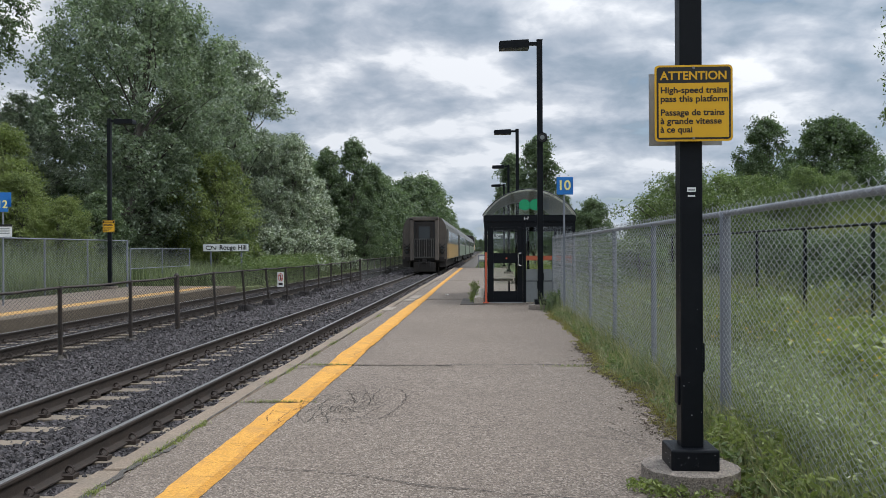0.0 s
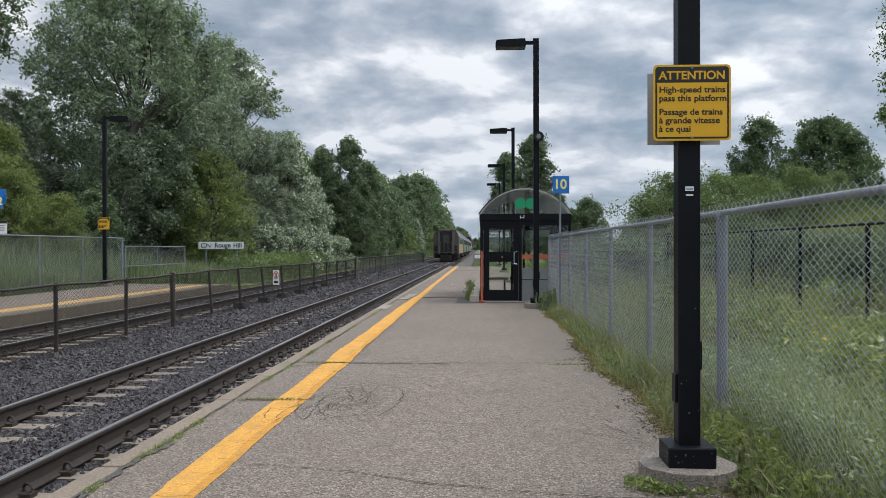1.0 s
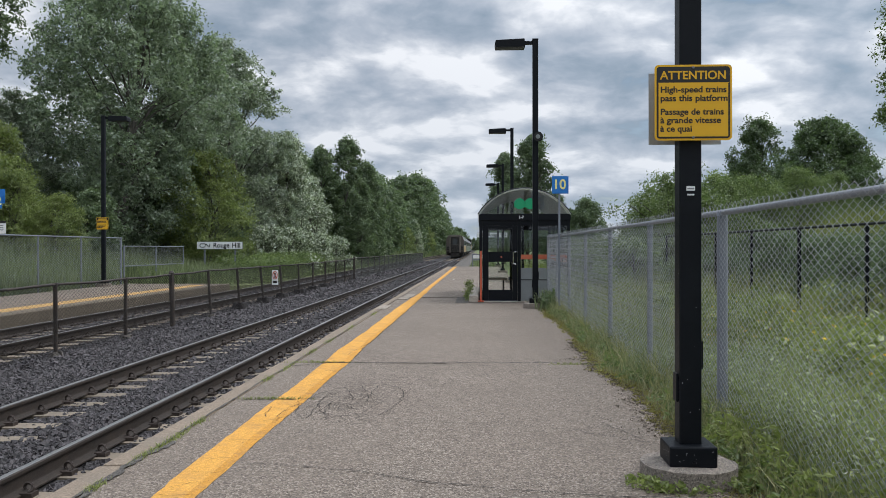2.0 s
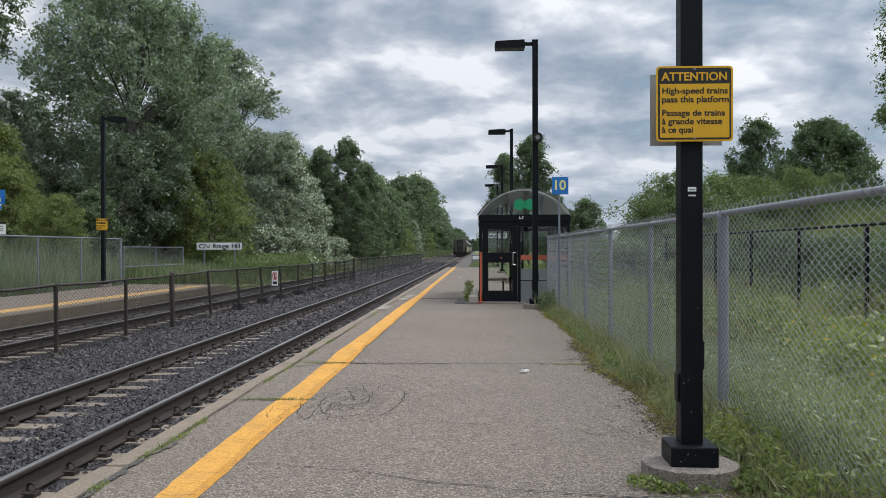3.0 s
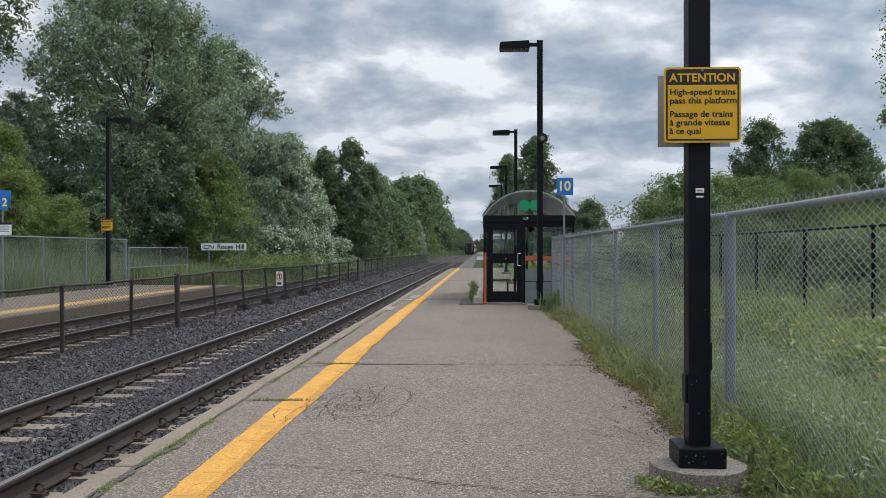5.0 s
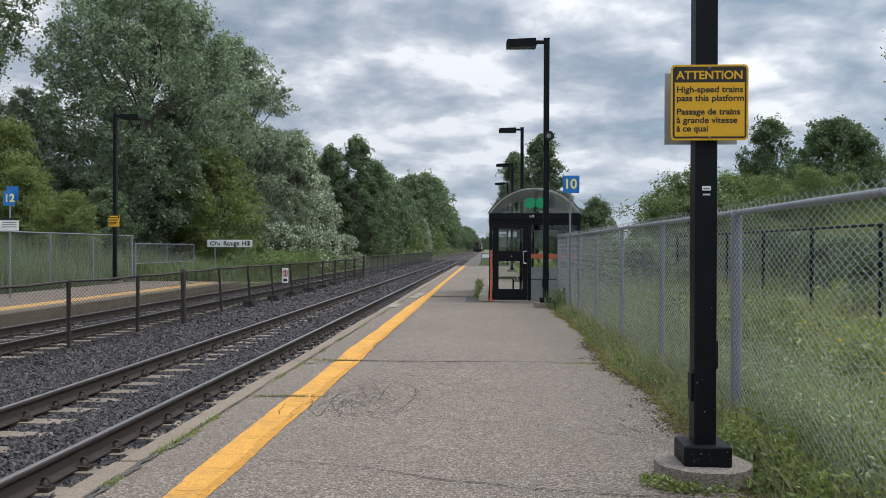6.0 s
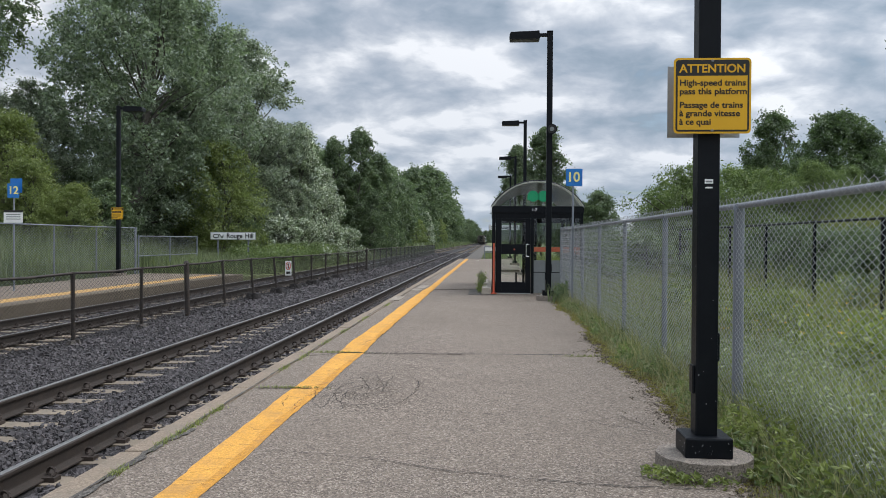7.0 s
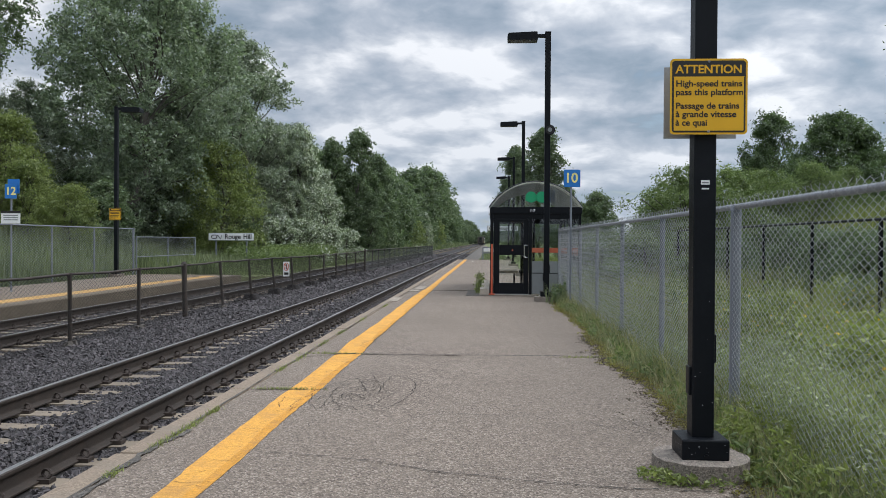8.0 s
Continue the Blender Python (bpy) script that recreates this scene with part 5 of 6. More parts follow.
        part("pilot", box(B(), -0.75, 0.75, 0.05, 0.5, 0.12, 0.8, 0.05), M["train_dark"], ob)
    return ob


def locomotive():
    ob = thing("locomotive", "dark locomotive at the head of the passenger train", "locomotive")
    part("hood", solid(B(), [(-1.5, 1.3), (-1.5, 4.1), (-1.2, 4.65), (1.2, 4.65), (1.5, 4.1), (1.5, 1.3)], 0.6, 17.5), M["train_dark"], ob)
    part("side_panel", box(B(), -1.52, 1.52, 1.2, 16.5, 1.5, 2.6), M["train_yellow"], ob)
    part("frame", box(B(), -1.5, 1.5, 0.2, 18, 0.95, 1.32, 0.03), M["train_dark"], ob)
    part("fan", rod(B(), (0, 4, 4.64), (0, 4, 4.85), 0.7, seg=20), M["train_roof"], ob)
    for y in (3.4, 14.4):
        bogie = part("bogie", box(B(), -1.2, 1.2, y - 1.9, y + 1.9, 0.4, 0.95, 0.05), M["train_dark"], ob)
        for dy in (-1.4, 1.4):
            for s in (-1, 1):
                part("wheel", rod(B(), (s * 0.68, y + dy, 0.51), (s * 0.81, y + dy, 0.51), 0.51, seg=20), M["train_dark"], bogie)
    return ob


TRAIN_X, TRAIN_Y, TRAIN_SPEED = -4.11, 56.5, 42.7
cars = [coach("rearmost passenger coach with a grimy brown end", M["train_yellow"], rear=True)]
plain = coach("grey passenger coach with a dull green lower band", M["train_teal"])
cars.append(plain)
for k in range(3):
    cars.append(copy_thing(plain, pose(0, 0, 0)))
cars.append(locomotive())

# a scrap of paper blown along the platform
paper = thing("paper_scrap", "white scrap of paper blowing over the platform", "litter")
bm = B()
g = [[bm.verts.new((i * 0.028 - 0.056, j * 0.028 - 0.042, 0.014 * math.sin(i * 1.7 + j) + 0.014)) for i in range(5)] for j in range(4)]
for j in range(3):
    for i in range(4):
        bm.faces.new((g[j][i], g[j][i + 1], g[j + 1][i + 1], g[j + 1][i]))
bmesh.ops.solidify(bm, geom=bm.faces[:], thickness=0.002)
part("sheet", bm, M["litter"], paper)
paper2 = copy_thing(paper, pose(0, 0, 0))


def motions():
    for k, c in enumerate(cars):
        rows = []
        for i in range(9):
            t = float(i)
            rows.append((t, pose(TRAIN_X, TRAIN_Y + 25.7 * k + TRAIN_SPEED * t, RAIL_TOP)))
        walk(c, rows)
    walk(paper, [(t, pose(x, y, 0.012, 0, 0, r)) for t, x, y, r in PAPER])
    walk(paper2, [(t, pose(x, y, 0.012, 0, 0, r)) for t, x, y, r in PAPER2])


# ---- trees, shrubs and grass ----
def leaf_cloud(rng, centres, radii, per, size, flat=0.7):
    """Small folded leaves in clumps: verts and quad faces."""
    vs = []
    for c, r in zip(centres, radii):
        d = rng.normal(size=(per, 3))
        d /= np.linalg.norm(d, axis=1)[:, None]
        p = c + d * (r * rng.uniform(0.35, 1.0, per) ** 0.6)[:, None] * (1, 1, flat)
        vs.append(p)
    p = np.concatenate(vs)
    n = len(p)
    u = rng.normal(size=(n, 3)) * (1, 1, 0.75)
    u /= np.linalg.norm(u, axis=1)[:, None]
    w = np.cross(u, rng.normal(size=(n, 3)))
    w /= np.linalg.norm(w, axis=1)[:, None] + 1e-9
    s = (size * rng.uniform(0.6, 1.3, n))[:, None]
    nrm = np.cross(u, w)
    quad = np.stack([p - u * s, p + w * s * 0.42 + nrm * s * 0.15, p + u * s, p - w * s * 0.42 + nrm * s * 0.15], 1)
    faces = np.arange(n * 4).reshape(n, 4)
    return quad.reshape(-1, 3), faces


def limb(bm, p0, p1, r0, r1, rng, n=4, sag=0.25):
    pts = [np.array(p0, float)]
    L = np.linalg.norm(np.array(p1) - np.array(p0))
    for i in range(1, n + 1):
        f = i / n
        q = np.array(p0) + (np.array(p1) - np.array(p0)) * f + rng.normal(0, L * 0.035, 3)
        q[2] += sag * L * 0.3 * math.sin(f * math.pi)
        pts.append(q)
    for i in range(n):
        a, b = r0 + (r1 - r0) * i / n, r0 + (r1 - r0) * (i + 1) / n
        rod(bm, pts[i], pts[i + 1], a, b, 7, caps=False)
    return pts


def foliage(rng, centres, radii, per, size, sprays=7):
    """Crown leaves: each clump breaks into drooping sprays, and the leaves of a spray face outwards and up."""
    k, m = len(centres), max(1, per // sprays)
    d = rng.normal(size=(k, sprays, 3))
    d /= np.linalg.norm(d, axis=2)[..., None]
    sc = centres[:, None] + d * (radii[:, None] * rng.uniform(0.35, 1.0, (k, sprays)))[..., None] * (1, 1, 0.8)
    sr = radii[:, None] * rng.uniform(0.24, 0.54, (k, sprays))
    g = rng.normal(size=(k, sprays, m, 3)) * 0.55
    p = sc[:, :, None] + g * sr[:, :, None, None] * (1, 1, 0.7)
    p[..., 2] -= 0.45 * (g[..., 0] ** 2 + g[..., 1] ** 2) * sr[:, :, None]
    nrm = d[:, :, None] * 0.4 + np.array((0, 0, 0.4)) + rng.normal(size=p.shape) * 0.7
    p, nrm = p.reshape(-1, 3), nrm.reshape(-1, 3)
    n = len(p)
    nrm /= np.linalg.norm(nrm, axis=1)[:, None]
    u = np.cross(nrm, rng.normal(size=(n, 3)))
    u /= np.linalg.norm(u, axis=1)[:, None] + 1e-9
    w = np.cross(nrm, u)
    s = (size * rng.uniform(0.6, 1.35, n))[:, None]
    quad = np.stack([p - u * s, p + w * s * 0.5 + nrm * s * 0.15, p + u * s, p - w * s * 0.5 + nrm * s * 0.15], 1)
    return quad.reshape(-1, 3), np.arange(n * 4).reshape(n, 4)


def tree(name, label, seed, height, spread, leaf, leaf_size, clumps, per, low=0.25, shape="round", group="trees", trunk_r=0.2, clump_r=0.9, sprays=7):
    """A tapered trunk, limbs that fork to the clumps, and a ragged crown of leaves; 1:1 in metres at its foot."""
    rng = np.random.default_rng(seed)
    ob = thing(name, label, "tree" if name == "tree" else "shrub", group)
    z0, z1 = height * low, height
    centres = []
    lobes = [(rng.uniform(0, 6.28), rng.uniform(0.25, 0.95), rng.uniform(0.6, 1.0)) for _ in range(7)]
    while len(centres) < clumps:
        f = rng.random()
        a = rng.uniform(0, 2 * math.pi)
        if shape == "round":
            env = math.sin(math.pi * min(1, (0.10 + 0.9 * f)) ** 0.85) ** 0.55
        elif shape == "cone":
            env = (1 - f) ** 0.8 * 0.95 + 0.08
        elif shape == "spire":
            env = (1 - f) ** 0.55 * (0.75 + 0.25 * min(1, f * 4))
        elif shape == "tall":
            env = (0.55 + 0.45 * math.sin(math.pi * f)) * (1 - f ** 6)
        else:
            env = math.sqrt(max(0.0, 1 - f * f)) 
        lob = 0.72 + 0.28 * max(math.cos(a - la) * (1 - abs(f - lf)) for la, lf, _ in lobes)
        rr = spread * env * lob * rng.uniform(0.15, 1.0) ** 0.45
        centres.append((rr * math.cos(a), rr * math.sin(a), z0 + (z1 - z0) * f - 0.2))
    centres = np.array(centres)
    radii = clump_r * rng.uniform(0.55, 1.25, clumps)
    bm = B()
    top = np.array((rng.normal(0, 0.3), rng.normal(0, 0.3), height * 0.86))
    spine = limb(bm, (0, 0, -0.4), top, trunk_r, trunk_r * 0.18, rng, 7, 0)
    for i in rng.choice(clumps, min(clumps, 34), replace=False):
        c = centres[i]
        k = min(len(spine) - 2, max(1, int((c[2] / height) * 0.72 * len(spine))))
        limb(bm, spine[k], c, trunk_r * 0.17, 0.014, rng, 3)
    part("trunk", bm, M["bark"], ob, "rough brown trunk and limbs")
    v, f = foliage(rng, centres, radii, per, leaf_size, sprays)
    tagged(raw("crown", v, f, leaf, ob), "leafy crown")
    return ob


def place(ob, x, y, s, turn, sz=None):
    z = ground_height(x, y)
    return copy_thing(ob, Matrix.Translation((x, y, z)) @ Matrix.Rotation(turn, 4, "Z") @ Matrix.Diagonal((s, s, sz or s, 1)))


def seat(ob, x, y, turn=0.0):
    ob.matrix_basis = Matrix.Translation((x, y, ground_height(x, y))) @ Matrix.Rotation(turn, 4, "Z")


def build_trees():
    big = tree("tree", "tall old tree with drooping grey-green leaves behind the railway", 21, 18.6, 6.5, M["leaf_big"], 0.105, 430, 220, low=0.08, shape="tall", trunk_r=0.36, clump_r=1.05, sprays=9)
    seat(big, -19.9, 47, 4.3)
    big2 = tree("tree", "broad grey poplar with open gaps in its crown", 22, 15.9, 5.2, M["leaf_grey"], 0.10, 290, 200, low=0.08, shape="round", trunk_r=0.34, clump_r=0.95, sprays=6)
    seat(big2, -17.9, 58, 1.2)
    high = tree("tree", "tall tree with a high dark crown and a bare stem", 34, 18.0, 4.6, M["leaf_dark"], 0.10, 150, 220, low=0.52, shape="round", trunk_r=0.26, clump_r=1.0)
    seat(high, -27.2, 40, 0.7)
    for x, y, s, r, src in ((-36.5, 46, 0.9, 1.9, big2), (-28.4, 47.5, 0.5, 2.5, big2), (-32, 54, 0.5, 0.2, big), (-15.6, 60.5, 0.62, 4.0, big2), (-22.4, 52.5, 0.62, 3.3, big2), (-19.4, 52.0, 0.60, 5.3, big), (-21.3, 54.0, 1.05, 0.4, big2)):
        place(src, x, y, s, r)
    silver = tree("tree", "silver-leaved poplar with pale undersides", 23, 10.2, 3.1, M["leaf_silver"], 0.09, 140, 190, low=0.08, shape="spire", trunk_r=0.2, clump_r=0.72, sprays=6)
    seat(silver, -14.3, 62, 0.3)
    for x, y, s, r in ((-15.9, 62.5, 0.86, 2.0), (-13.3, 66, 0.72, 4.0), (-14.6, 59, 0.50, 1.0)):
        place(silver, x, y, s, r)
    sbush = tree("shrub", "low silvery shrub at the edge of the woods", 24, 3.4, 1.7, M["leaf_silver"], 0.085, 46, 130, low=0.05, shape="dome", group="shrubs", trunk_r=0.05, clump_r=0.55)
    seat(sbush, -12.9, 58, 0)
    for x, y, s, r in ((-11.8, 69, 0.85, 1.0), (-14.0, 55, 1.0, 2.0), (-12.2, 63, 0.9, 3.0)):
        place(sbush, x, y, s, r)
    lime = tree("tree", "young round tree with fresh green leaves", 25, 7.3, 2.7, M["leaf_olive"], 0.068, 130, 260, low=0.06, shape="round", trunk_r=0.11, clump_r=0.75)
    seat(lime, -15.75, 47.5, 0)
    for x, y, s, r in ((-20.6, 36, 0.62, 1.0), (-22.4, 37.5, 0.92, 2.0), (-25.5, 39, 1.1, 3.0), (-18.8, 36.5, 0.5, 4.0), (-24.5, 35, 0.7, 0.5)):
        place(lime, x, y, s, r)
    dark = tree("tree", "dark green broadleaf tree at the wood's edge", 26, 13.4, 3.7, M["leaf_dark"], 0.12, 190, 160, low=0.06, shape="spire", trunk_r=0.2, clump_r=0.75)
    seat(dark, -13.9, 88, 0.3)
    for x, y, s, r in ((-16.3, 86, 0.90, 1.0), (-12.6, 93, 0.84, 2.6), (-18.5, 84, 0.85, 0.9), (-12.0, 84, 0.5, 3.4)):
        place(dark, x, y, s, r)
    wood = tree("tree", "full dark green tree in the lineside woods", 27, 12.2, 4.6, M["leaf_dark"], 0.21, 150, 130, low=0.04, shape="round", trunk_r=0.24, clump_r=1.4)
    seat(wood, -15.8, 112, 0.3)
    for x, y, s, r in ((-15.4, 100, 0.74, 1.4), (-16.6, 128, 1.06, 2.2), (-16.2, 152, 1.02, 3.1), (-15.6, 172, 1.34, 4.4), (-16.0, 203, 1.58, 0.7), (-17, 232, 1.7, 1.9), (-17, 262, 1.7, 5.2), (-16, 300, 1.4, 2.8), (-14.5, 345, 1.1, 0.2), (-13.5, 400, 1.0, 3.3), (-13, 470, 1.1, 1.2), (-12, 560, 1.2, 4.1), (-22, 95, 1.0, 0.5), (-23, 118, 1.1, 3.8), (-22, 70, 0.95, 2.2), (-25, 76, 1.0, 4.7)):
        place(wood, x, y, s, r)
    for x, y, s, r in ((4, 690, 0.8, 1), (14, 640, 0.8, 2), (24, 600, 0.8, 3), (-4, 700, 0.85, 4), (-10, 690, 0.9, 0.6), (9, 680, 0.75, 5), (0, 720, 0.9, 2.2), (34, 540, 0.8, 0), (18, 330, 0.55, 1.6), (26, 300, 0.6, 2.6), (8, 420, 0.5, 1.1), (12, 470, 0.55, 3.1)):
        place(wood, x, y, s, r)
    for x, y, s, r in ((-19, 40, 0.55, 1), (-22, 43, 0.6, 2), (-26, 41.5, 0.62, 3), (-30, 44, 0.65, 4), (-19.5, 50, 0.6, 5), (-16.8, 53, 0.55, 0), (-35, 46, 0.7, 1.5), (-24, 52, 0.7, 2.5)):
        place(wood, x, y, s * 0.62, r)
    place(big2, -24.6, 43, 0.57, 2.0)
    for x, y, s, r in ((-12.6, 96, 0.42, 1), (-12.3, 140, 0.7, 3), (-12.2, 190, 0.9, 4)):
        place(lime, x, y, s, r)
    for x, y, s, r in ((-12.6, 88, 0.36, 1), (-12.8, 104, 0.45, 2), (-12.4, 160, 0.7, 3)):
        place(silver, x, y, s, r)
    low_bush = tree("shrub", "low dense bush in the meadow behind the fence", 35, 1.7, 1.25, M["leaf_light"], 0.05, 60, 110, low=0.02, shape="dome", group="shrubs", trunk_r=0.03, clump_r=0.42)
    seat(low_bush, 4.2, 22.5, 0)
    for x, y, s, r in ((5.4, 23.5, 1.0, 1), (3.2, 25.5, 0.9, 2), (6.8, 23.8, 1.0, 3), (3.0, 21.0, 0.6, 4), (8.2, 24.5, 0.9, 5), (4.6, 27, 1.0, 0.5), (5.0, 20.6, 0.7, 2.6)):
        place(low_bush, x, y, s, r)
    # to the right: two dark crowns far behind, a poplar pair behind the shelter
    maple = tree("tree", "dense dark round maple beyond the meadow", 28, 9.2, 3.9, M["leaf_shade"], 0.09, 210, 360, low=0.06, shape="round", trunk_r=0.2, clump_r=0.95)
    seat(maple, 21.0, 52, 0.2)
    for x, y, s, r in ((18.4, 57, 0.62, 1.7), (24.6, 54, 0.6, 3.7)):
        place(maple, x, y, s, r)
    open_tree = tree("tree", "tall thin-crowned dark tree beyond the meadow", 29, 10.9, 2.4, M["leaf_shade"], 0.09, 110, 290, low=0.2, shape="round", trunk_r=0.17, clump_r=0.85)
    seat(open_tree, 20.4, 62, 0.2)
    pop = tree("tree", "slender upright poplar behind the shelter", 30, 11.4, 2.9, M["leaf_dark"], 0.11, 140, 250, low=0.12, shape="spire", trunk_r=0.15, clump_r=0.85)
    seat(pop, 4.8, 75, 0.2)
    place(pop, 2.6, 82, 0.9, 1.9, 0.93)
    place(pop, 6.6, 73, 0.62, 2.9, 0.55)
    for x, y, s, r in ((7.5, 60, 0.40, 0.5), (6.3, 64, 0.36, 1.5)):
        place(wood, x, y, s, r)
    shrub = tree("shrub", "fresh green shrub behind the chain-link fence", 31, 3.8, 2.0, M["leaf_light"], 0.042, 120, 270, low=0.05, shape="dome", group="shrubs", trunk_r=0.06, clump_r=0.5)
    seat(shrub, 5.9, 25.0, 0)
    for x, y, s, r in ((6.2, 27, 0.95, 1.0), (7.2, 26, 0.95, 2.0), (8.9, 27.5, 0.75, 3.0), (10.6, 28, 0.6, 4.0), (3.6, 31, 0.5, 5.0), (6.4, 45, 0.55, 0.4), (4.6, 40, 0.5, 2.4), (8.4, 47, 0.7, 3.4), (12.5, 30, 0.6, 1.4)):
        place(shrub, x, y, s, r)
    hedge = tree("shrub", "dense dark hedge shrub along the meadow fence", 32, 1.6, 1.25, M["leaf_dark"], 0.03, 80, 420, low=0.02, shape="dome", group="hedge shrubs", trunk_r=0.05, clump_r=0.45)
    seat(hedge, 6.6, 12.8, 0)
    for k, (x, y, s) in enumerate(((6.7, 10.6, 0.95), (6.9, 14.8, 1.0), (7.0, 16.8, 1.0), (7.0, 18.9, 1.05), (7.2, 21.0, 1.05), (7.4, 8.6, 0.95), (8.3, 11.6, 1.1), (8.6, 15.6, 1.1), (6.6, 23.0, 0.95), (5.8, 21.8, 0.7))):
        place(hedge, x, y, s, k * 1.3)
    edge_tree = tree("tree", "tall upright tree with a ragged edge beyond the fence", 33, 8.4, 2.0, M["leaf_light"], 0.05, 150, 260, low=0.3, shape="round", trunk_r=0.12, clump_r=0.5)
    seat(edge_tree, 13.75, 25, 0.6)


def blades(name, label, rng, pts, heights, width, bend, material, category="grass", kind="stuff"):
    """Grass: each blade a bent tapering strip."""
    n = len(pts)
    a = rng.uniform(0, 2 * math.pi, n)
    side = np.stack([np.cos(a), np.sin(a), np.zeros(n)], 1) * (width * rng.uniform(0.6, 1.4, n))[:, None]
    b = rng.uniform(0, 2 * math.pi, n)
    lean = np.stack([np.cos(b), np.sin(b), np.zeros(n)], 1) * (heights * bend * rng.uniform(0.2, 1.2, n))[:, None]
    up = np.stack([np.zeros(n), np.zeros(n), heights], 1)
    v = np.stack([pts - side, pts + side, pts + up * 0.55 + lean * 0.35 + side * 0.8, pts + up * 0.55 + lean * 0.35 - side * 0.8, pts + up * np.array((1, 1, 0.95)) + lean + side * 0.1, pts + up * np.array((1, 1, 0.95)) + lean - side * 0.1], 1)
    f = np.array([(0, 1, 2, 3), (3, 2, 4, 5)])
    faces = (f[None] + (np.arange(n) * 6)[:, None, None]).reshape(-1, 4)
    return tagged(raw(name, v.reshape(-1, 3), faces, material), label, category, kind=kind)


def lumps(x, y, s):
    """Smooth unevenness from 0 to 1 over the ground."""
    return 0.5 + 0.25 * (np.sin(x * 1.7 / s + 0.6 * np.sin(y * 1.1 / s)) + np.sin(y * 1.3 / s + 1.7 + 0.7 * np.sin(x * 0.9 / s)))


def build_grass():
    rng = np.random.default_rng(8)
    gh = np.vectorize(ground_height)
    def scatter(n, x0, x1, y0, y1):
        x, y = rng.uniform(x0, x1, n), rng.uniform(y0, y1, n)
        return x, y
    # the meadow behind the fence
    x, y = scatter(12000, 1.75, 9.0, -8.0, 2.6)
    h = (0.25 + 0.5 * lumps(x, y, 1.3)) * rng.uniform(0.5, 1.2, len(x))
    blades("near_meadow_grass", "tall meadow grass beside the platform", rng, np.stack([x, y, gh(x, y) - 0.02], 1), h, 0.008, 0.45, M["grass"])
    x, y = scatter(34000, 2.05, 9.0, 2.5, 16.0)
    h = (0.22 + 0.5 * lumps(x, y, 1.3)) * rng.uniform(0.5, 1.2, len(x))
    blades("meadow_grass", "tall green meadow grass behind the chain-link fence", rng, np.stack([x, y, gh(x, y) - 0.02], 1), h, 0.006, 0.45, M["grass"])
    x, y = scatter(42000, 2.0, 16.0, 16.0, 46.0)
    h = (0.4 + 0.6 * lumps(x, y, 1.6)) * rng.uniform(0.5, 1.2, len(x))
    blades("far_meadow_grass", "tall meadow grass further along the fence", rng, np.stack([x, y, gh(x, y) - 0.02], 1), h, 0.014, 0.4, M["grass"])
    x, y = scatter(7000, 2.3, 9.0, 3.0, 24.0)
    h = (0.6 + 0.45 * lumps(x, y, 1.1)) * rng.uniform(0.7, 1.2, len(x))
    blades("seed_grass", "pale seed heads standing in the meadow", rng, np.stack([x, y, gh(x, y)], 1), h, 0.005, 0.35, M["grass_dry"])
    # leafy weeds low in the meadow and along the fence's foot
    n = 9000
    x, y = scatter(n, 2.05, 8.0, 3.2, 17.0)
    c = np.stack([x, y, gh(x, y) + 0.06 + 0.62 * lumps(x, y, 0.9) * rng.random(n) ** 0.7], 1)
    v, f = leaf_cloud(rng, c, 0.12 * rng.uniform(0.6, 1.5, n), 17, 0.027, 1.1)
    tagged(raw("meadow_weeds", v, f, M["leaf_meadow"]), "low leafy weeds among the meadow grass", "weeds", kind="stuff")
    # taller leafy stems in drifts
    n = 1500
    x, y = scatter(n, 2.9, 8.5, 4.0, 17.0)
    hh = 0.25 + 0.75 * lumps(x, y, 0.7) * rng.uniform(0.5, 1.0, n)
    stems = []
    for k in range(4):
        stems.append(np.stack([x + rng.normal(0, 0.03, n), y + rng.normal(0, 0.03, n), gh(x, y) + hh * (0.4 + 0.2 * k)], 1))
    v, f = leaf_cloud(rng, np.concatenate(stems), 0.09 * rng.uniform(0.7, 1.3, 4 * n), 9, 0.048, 0.9)
    tagged(raw("tall_weeds", v, f, M["leaf_meadow"]), "tall leafy green stems standing in the meadow", "weeds", kind="stuff")
    n = 150
    x, y = scatter(n, 1.66, 2.7, 4.2, 6.6)
    k = (x - 1.335) ** 2 + (y - 5.32) ** 2 > 0.16
    x, y = x[k], y[k]
    c = np.stack([x, y, 0.04 + 0.22 * rng.random(len(x))], 1)
    v, f = leaf_cloud(rng, c, np.full(len(x), 0.10), 22, 0.026, 0.7)
    tagged(raw("broad_weeds", v, f, M["leaf_meadow"]), "broad-leaved green weeds beside the lamp post's footing", "weeds", kind="stuff")
    n = 5600
    x, y = scatter(n, 2.05, 5.0, 3.0, 9.0)
    c = np.stack([x, y, gh(x, y) + 0.06 + 0.4 * rng.random(n)], 1)
    v, f = leaf_cloud(rng, c, 0.12 * rng.uniform(0.6, 1.5, n), 20, 0.024, 1.2)
    tagged(raw("pale_weeds", v, f, M["leaf_pale"]), "pale grey-green weeds at the fence's foot", "weeds", kind="stuff")
    # verge between paving and fence
    x, y = scatter(26000, 1.0, 2.05, 2.6, 24.0)
    edge = verge_edge(y) + 0.12
    keep = (x > edge + 0.35 * rng.random(len(x)) ** 2 - 0.02) & ((x - 1.335) ** 2 + (y - 5.32) ** 2 > 0.1) & ((x - 1.4) ** 2 + (y - 20.5) ** 2 > 0.1)
    x, y = x[keep], y[keep]
